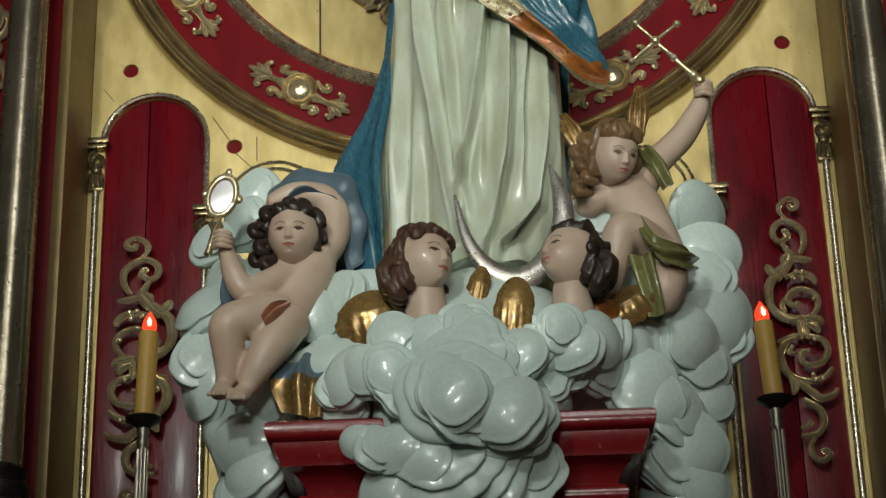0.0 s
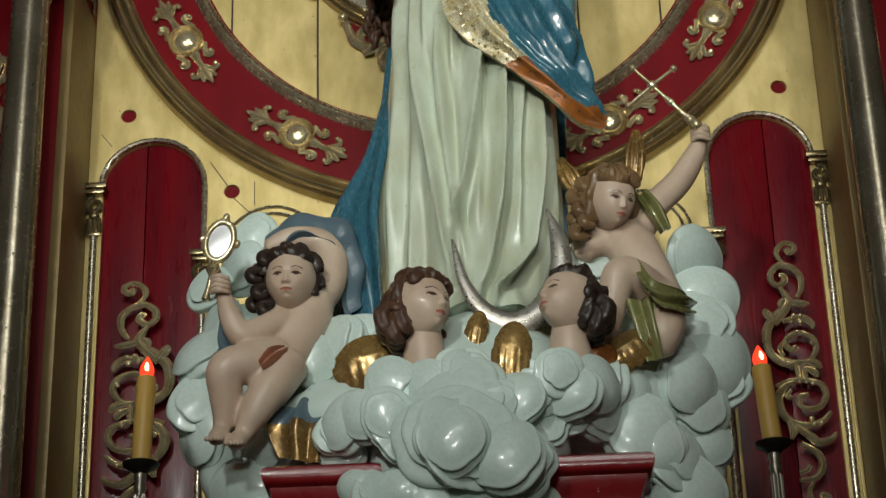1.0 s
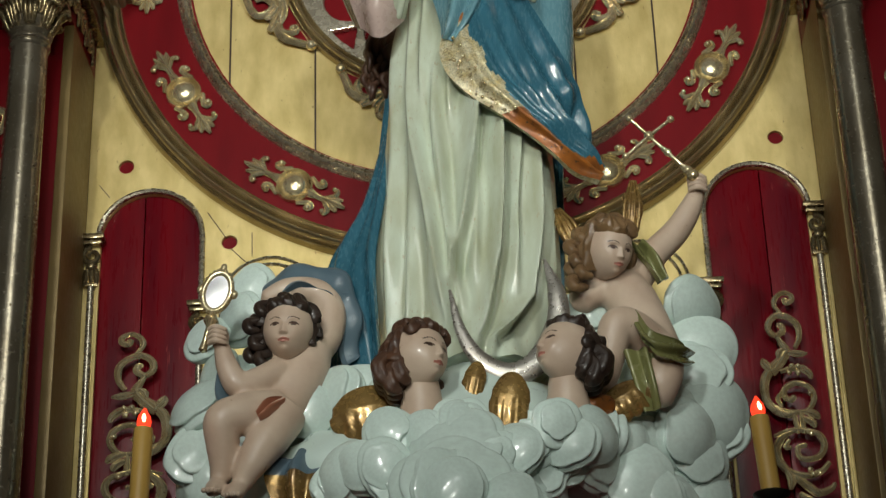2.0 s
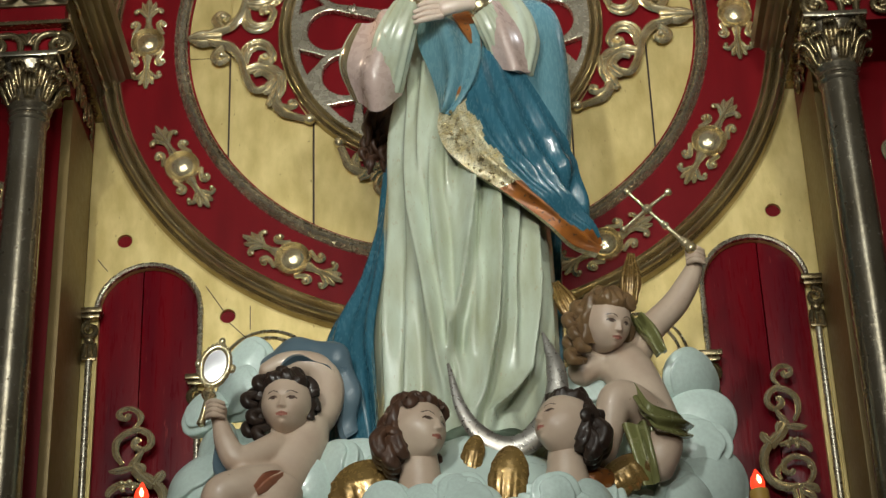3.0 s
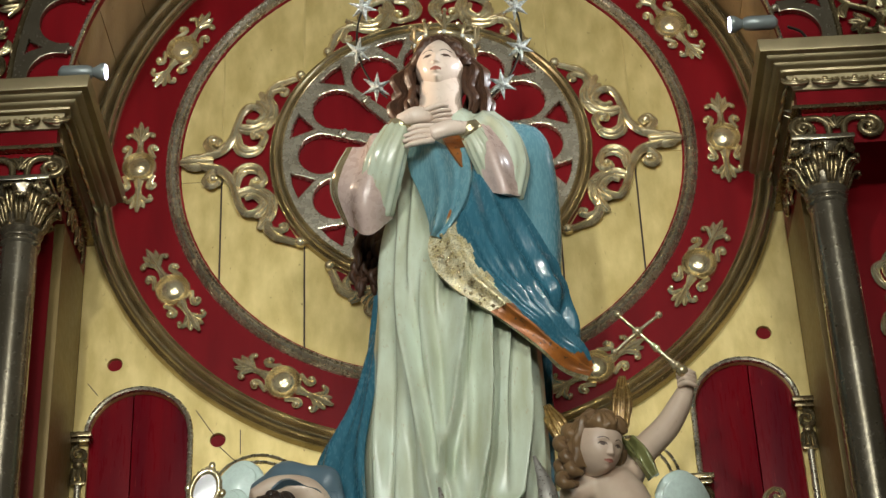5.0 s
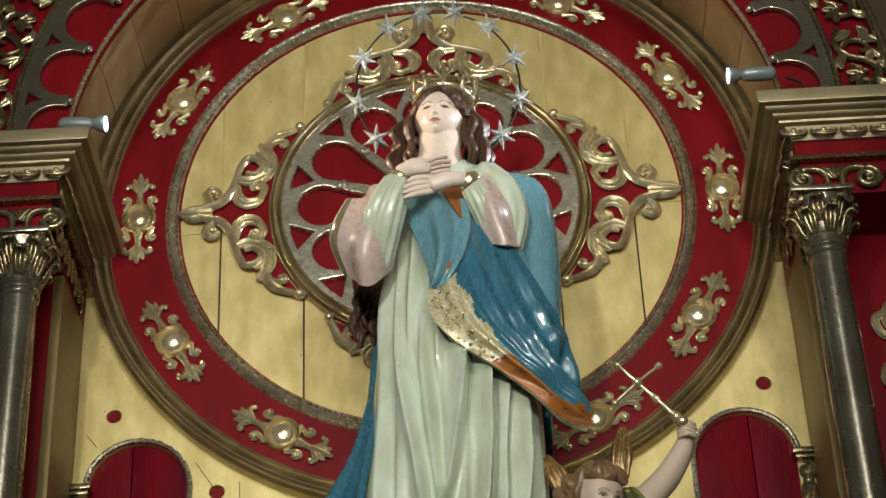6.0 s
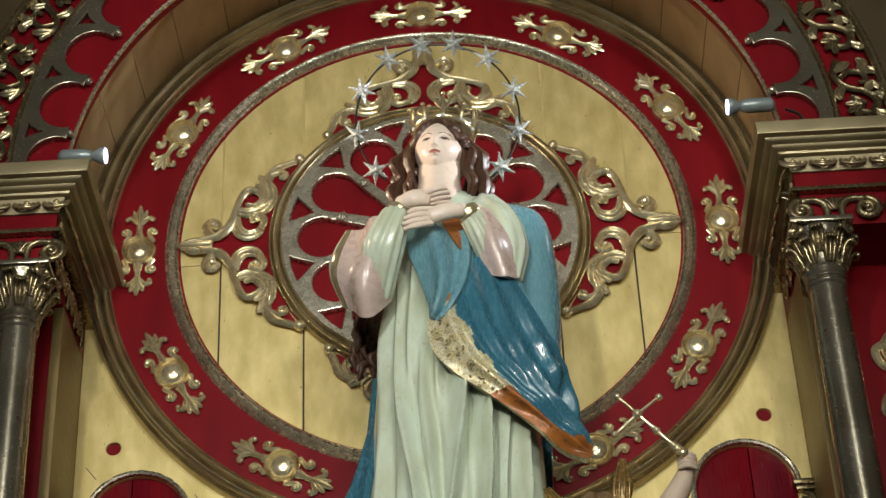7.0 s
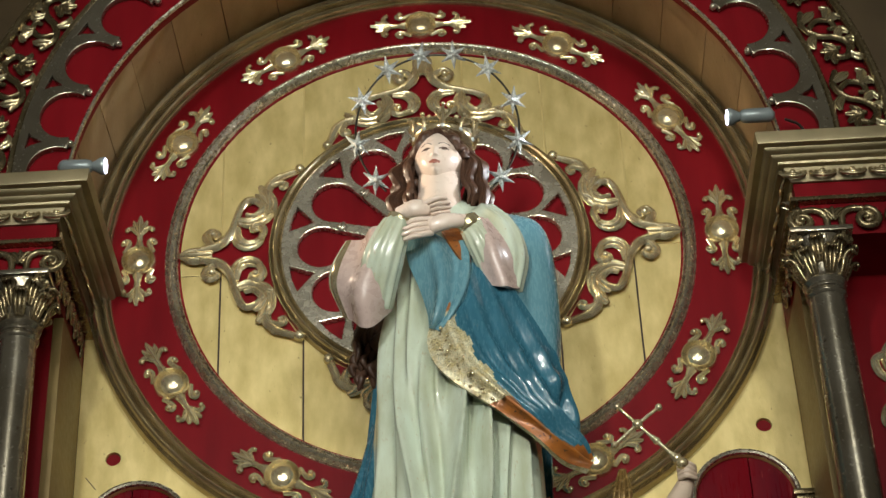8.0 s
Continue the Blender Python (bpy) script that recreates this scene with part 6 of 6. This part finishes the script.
for k, turn_deg in enumerate((-130, -100, -66, -36, -10, 14, 41, 72, 103, 133)):
    a = radians(turn_deg)
    ob = part("star", star_mesh, None, halo)
    ob.matrix_basis = pose(HR * math.sin(a), -0.006, HR * 1.18 * math.cos(a), 24 + 7 * math.sin(k * 3), 12 * math.sin(k * 2), 10 * math.cos(k * 5))

# ---- candles and the scrolled brackets behind them ----


def candle(x, top, low, lean):
    th = thing("altar_candle", "yellow electric candle with a red flame bulb", "candle", "candles on the altar", at=Matrix.Translation((x, -0.70, low)) @ pose(0, 0, 0, 0, lean, 0))
    h = top - low
    part("wax_shaft", Soup().add(*lathe([(0.0185, 0.0), (0.0190, 0.006), (0.0190, h - 0.004), (0.0175, h), (0.008, h + 0.001)], 28)), WAX, th)
    bulb = part("bulb", Soup().add(*lathe([(0.008, h), (0.0135, h + 0.006), (0.0145, h + 0.015), (0.012, h + 0.026), (0.006, h + 0.036), (0.0015, h + 0.044)], 20)), FLAME, th)
    part("filament", Soup().add(*tube([(0.003, -0.0145, h + 0.010), (0.002, -0.0140, h + 0.018), (0.001, -0.010, h + 0.028)], [0.003, 0.0045, 0.0015], 8, 8)), FLAME_CORE, bulb)
    st = thing("candlestick", "dark pewter candlestick with a drip dish", "candlestick", "candlesticks", at=Matrix.Translation((x, -0.70, 0)))
    part("dish", Soup().add(*lathe([(0.012, low - 0.022), (0.020, low - 0.014), (0.034, low - 0.006), (0.036, low - 0.001), (0.033, low - 0.001), (0.018, low - 0.002)], 28)), DARK, st)
    fl = Soup().add(*lathe([(0.030, 2.20), (0.028, 2.24), (0.014, 2.28), (0.0105, 2.34), (0.010, low - 0.06), (0.013, low - 0.050), (0.010, low - 0.040), (0.013, low - 0.028), (0.011, low - 0.020)], 24))
    stem = part("stem", fl, PEWTER, st)
    for k in range(8):
        a = 2 * math.pi * k / 8
        part("flute", Soup().add(*tube([(0.0095 * math.cos(a), 0.0095 * math.sin(a), 2.36), (0.0095 * math.cos(a), 0.0095 * math.sin(a), low - 0.065)], [0.0028, 0.0028], 2, 6)), PEWTER, stem)


candle(-0.610, 3.010, 2.832, 1.5)
candle(0.606, 2.980, 2.822, -3.0)


def bracket(x, z, flip):
    """Tall openwork scroll on the red panel; local x to the right, z from its knot."""
    th = thing("scroll_bracket", "tall gilt openwork scroll ornament on the red panel", "carved ornament", "scrolls on the red panels", at=Matrix.Translation((x, -0.02, z)) @ Matrix.Rotation(radians(-3 if flip < 0 else 0), 4, "Y") @ Matrix.Diagonal((flip * (1.2 if flip < 0 else 1.0), 1, 1, 1)))

    def add(name, pts, radii, n=40):
        return part(name, scroll(Soup(), pts, [0.98 * r for r in radii], 0, n, 0.8), GOLD, th)
    add("top_hook", [(0.017, 0.297), (0.002, 0.319), (0.006, 0.339), (0.024, 0.352), (0.042, 0.346), (0.043, 0.332), (0.030, 0.326), (0.026, 0.337)], [0.004, 0.006, 0.006, 0.006, 0.007, 0.006])
    add("upper_scroll", [(0.039, 0.209), (0.051, 0.235), (0.050, 0.267), (0.031, 0.288), (0.005, 0.294), (-0.015, 0.278), (-0.017, 0.255), (-0.002, 0.242), (0.015, 0.254), (0.012, 0.268), (0.004, 0.266)], [0.005, 0.007, 0.008, 0.007, 0.007, 0.007, 0.006], 60)
    add("upper_stem", [(-0.002, 0.242), (0.011, 0.219), (0.018, 0.201), (0.002, 0.173), (-0.022, 0.146)], [0.004, 0.008, 0.009, 0.010, 0.009], 24)
    add("middle_sweep", [(0.011, 0.190), (-0.017, 0.163), (-0.039, 0.129), (-0.040, 0.084), (-0.022, 0.055), (0.005, 0.042), (0.029, 0.048)], [0.006, 0.010, 0.010, 0.009, 0.009, 0.008, 0.007], 50)
    add("middle_scroll", [(-0.026, 0.068), (-0.004, 0.054), (0.024, 0.047), (0.053, 0.052), (0.069, 0.079), (0.061, 0.108), (0.031, 0.120), (0.006, 0.107), (0.002, 0.088), (0.016, 0.078), (0.025, 0.087)], [0.004, 0.006, 0.006, 0.007, 0.007, 0.007, 0.006], 60)
    add("spur", [(0.001, 0.105), (-0.013, 0.083), (-0.006, 0.064)], [0.003, 0.006, 0.004], 14)
    for pts, w in (([(0.017, 0.198), (0.043, 0.192), (0.065, 0.192)], 0.007), ([(-0.020, 0.150), (-0.035, 0.169), (-0.040, 0.182)], 0.008), ([(-0.001, 0.148), (0.040, 0.157), (0.064, 0.142), (0.067, 0.127)], 0.007),
                   ([(0.010, 0.205), (0.000, 0.196), (-0.004, 0.182)], 0.006), ([(0.044, 0.046), (0.064, 0.040), (0.076, 0.028)], 0.008), ([(0.040, 0.030), (0.058, 0.020), (0.064, 0.006)], 0.007), ([(-0.011, -0.096), (-0.003, -0.118), (-0.009, -0.142)], 0.008)):
        part("leaf", leaf(Soup(), pts, w, -0.004, 10), GOLD, th)
    for a, b in ((0.018, 0.144), (0.025, 0.160), (0.040, 0.159), (0.038, 0.142), (0.060, 0.090), (0.052, -0.010), (0.040, -0.096), (0.046, -0.108), (0.062, -0.106)):
        part("bead", Soup().add(*ball((a, -0.008, b), 0.0065, 10, 8)), GOLD, th)
    add("knot", [(0.019, 0.052), (0.022, 0.019), (0.024, -0.004)], [0.005, 0.006, 0.005], 12)
    add("knot", [(0.037, 0.051), (0.037, 0.018), (0.039, -0.005)], [0.005, 0.006, 0.005], 12)
    add("lower_scroll", [(-0.031, -0.009), (0.004, 0.003), (0.045, 0.001), (0.072, -0.011), (0.080, -0.036), (0.067, -0.061), (0.040, -0.069), (0.021, -0.061), (0.020, -0.039), (0.039, -0.034)], [0.004, 0.006, 0.007, 0.007, 0.007, 0.006, 0.006], 60)
    add("lower_sweep", [(0.010, 0.000), (-0.013, -0.013), (-0.029, -0.040), (-0.024, -0.073), (-0.006, -0.096), (0.029, -0.108), (0.066, -0.099), (0.087, -0.078)], [0.005, 0.008, 0.010, 0.009, 0.008, 0.007, 0.005], 50)
    add("inner_curl", [(0.002, -0.020), (-0.008, -0.036), (0.004, -0.040)], [0.004, 0.006, 0.005], 14)
    add("tail_stem", [(0.006, -0.110), (0.036, -0.136), (0.053, -0.150), (0.081, -0.143), (0.094, -0.129)], [0.008, 0.010, 0.009, 0.007, 0.004], 30)
    add("tail_scroll", [(0.013, -0.152), (0.046, -0.175), (0.054, -0.205), (0.039, -0.232), (0.001, -0.24)], [0.007, 0.008, 0.008, 0.007, 0.006], 40)
    add("tail_curl", [(0.002, -0.221), (0.019, -0.214), (0.026, -0.204)], [0.005, 0.006, 0.006], 14)
    add("tail_hook", [(0.03, -0.244), (0.018, -0.267), (0.026, -0.291), (0.046, -0.297), (0.06, -0.284), (0.052, -0.274), (0.042, -0.278)], [0.004, 0.007, 0.007, 0.007, 0.006], 30)
    return th


bracket(0.752, 3.212, 1)
bracket(-0.724, 3.181, -1)


# ---- leafy ornament in the side bay beyond the column ----
for s in (-1, 1):
    side = thing("bay_ornament", "gilt leaf ornament on the red side bay", "carved ornament", "ornaments in the side bays", at=Matrix.Translation((s * 1.105, -0.252, 3.93)))
    for q in (-1, 1):
        part("curl", scroll(Soup(), [(-s * 0.01, q * 0.02), (-s * 0.045, q * 0.045), (-s * 0.055, q * 0.085), (-s * 0.030, q * 0.100), (-s * 0.020, q * 0.080)], [0.008, 0.010, 0.009, 0.007], 0, 24), GOLD, side)
        part("leaf", leaf(Soup(), [(0, q * 0.03), (-s * 0.02, q * 0.09), (0.0, q * 0.15)], 0.016, 0, 12), GOLD, side)
    part("boss", Soup().add(*ball((-s * 0.02, -0.004, 0), (0.026, 0.018, 0.026), 18, 12)), GOLD, side)
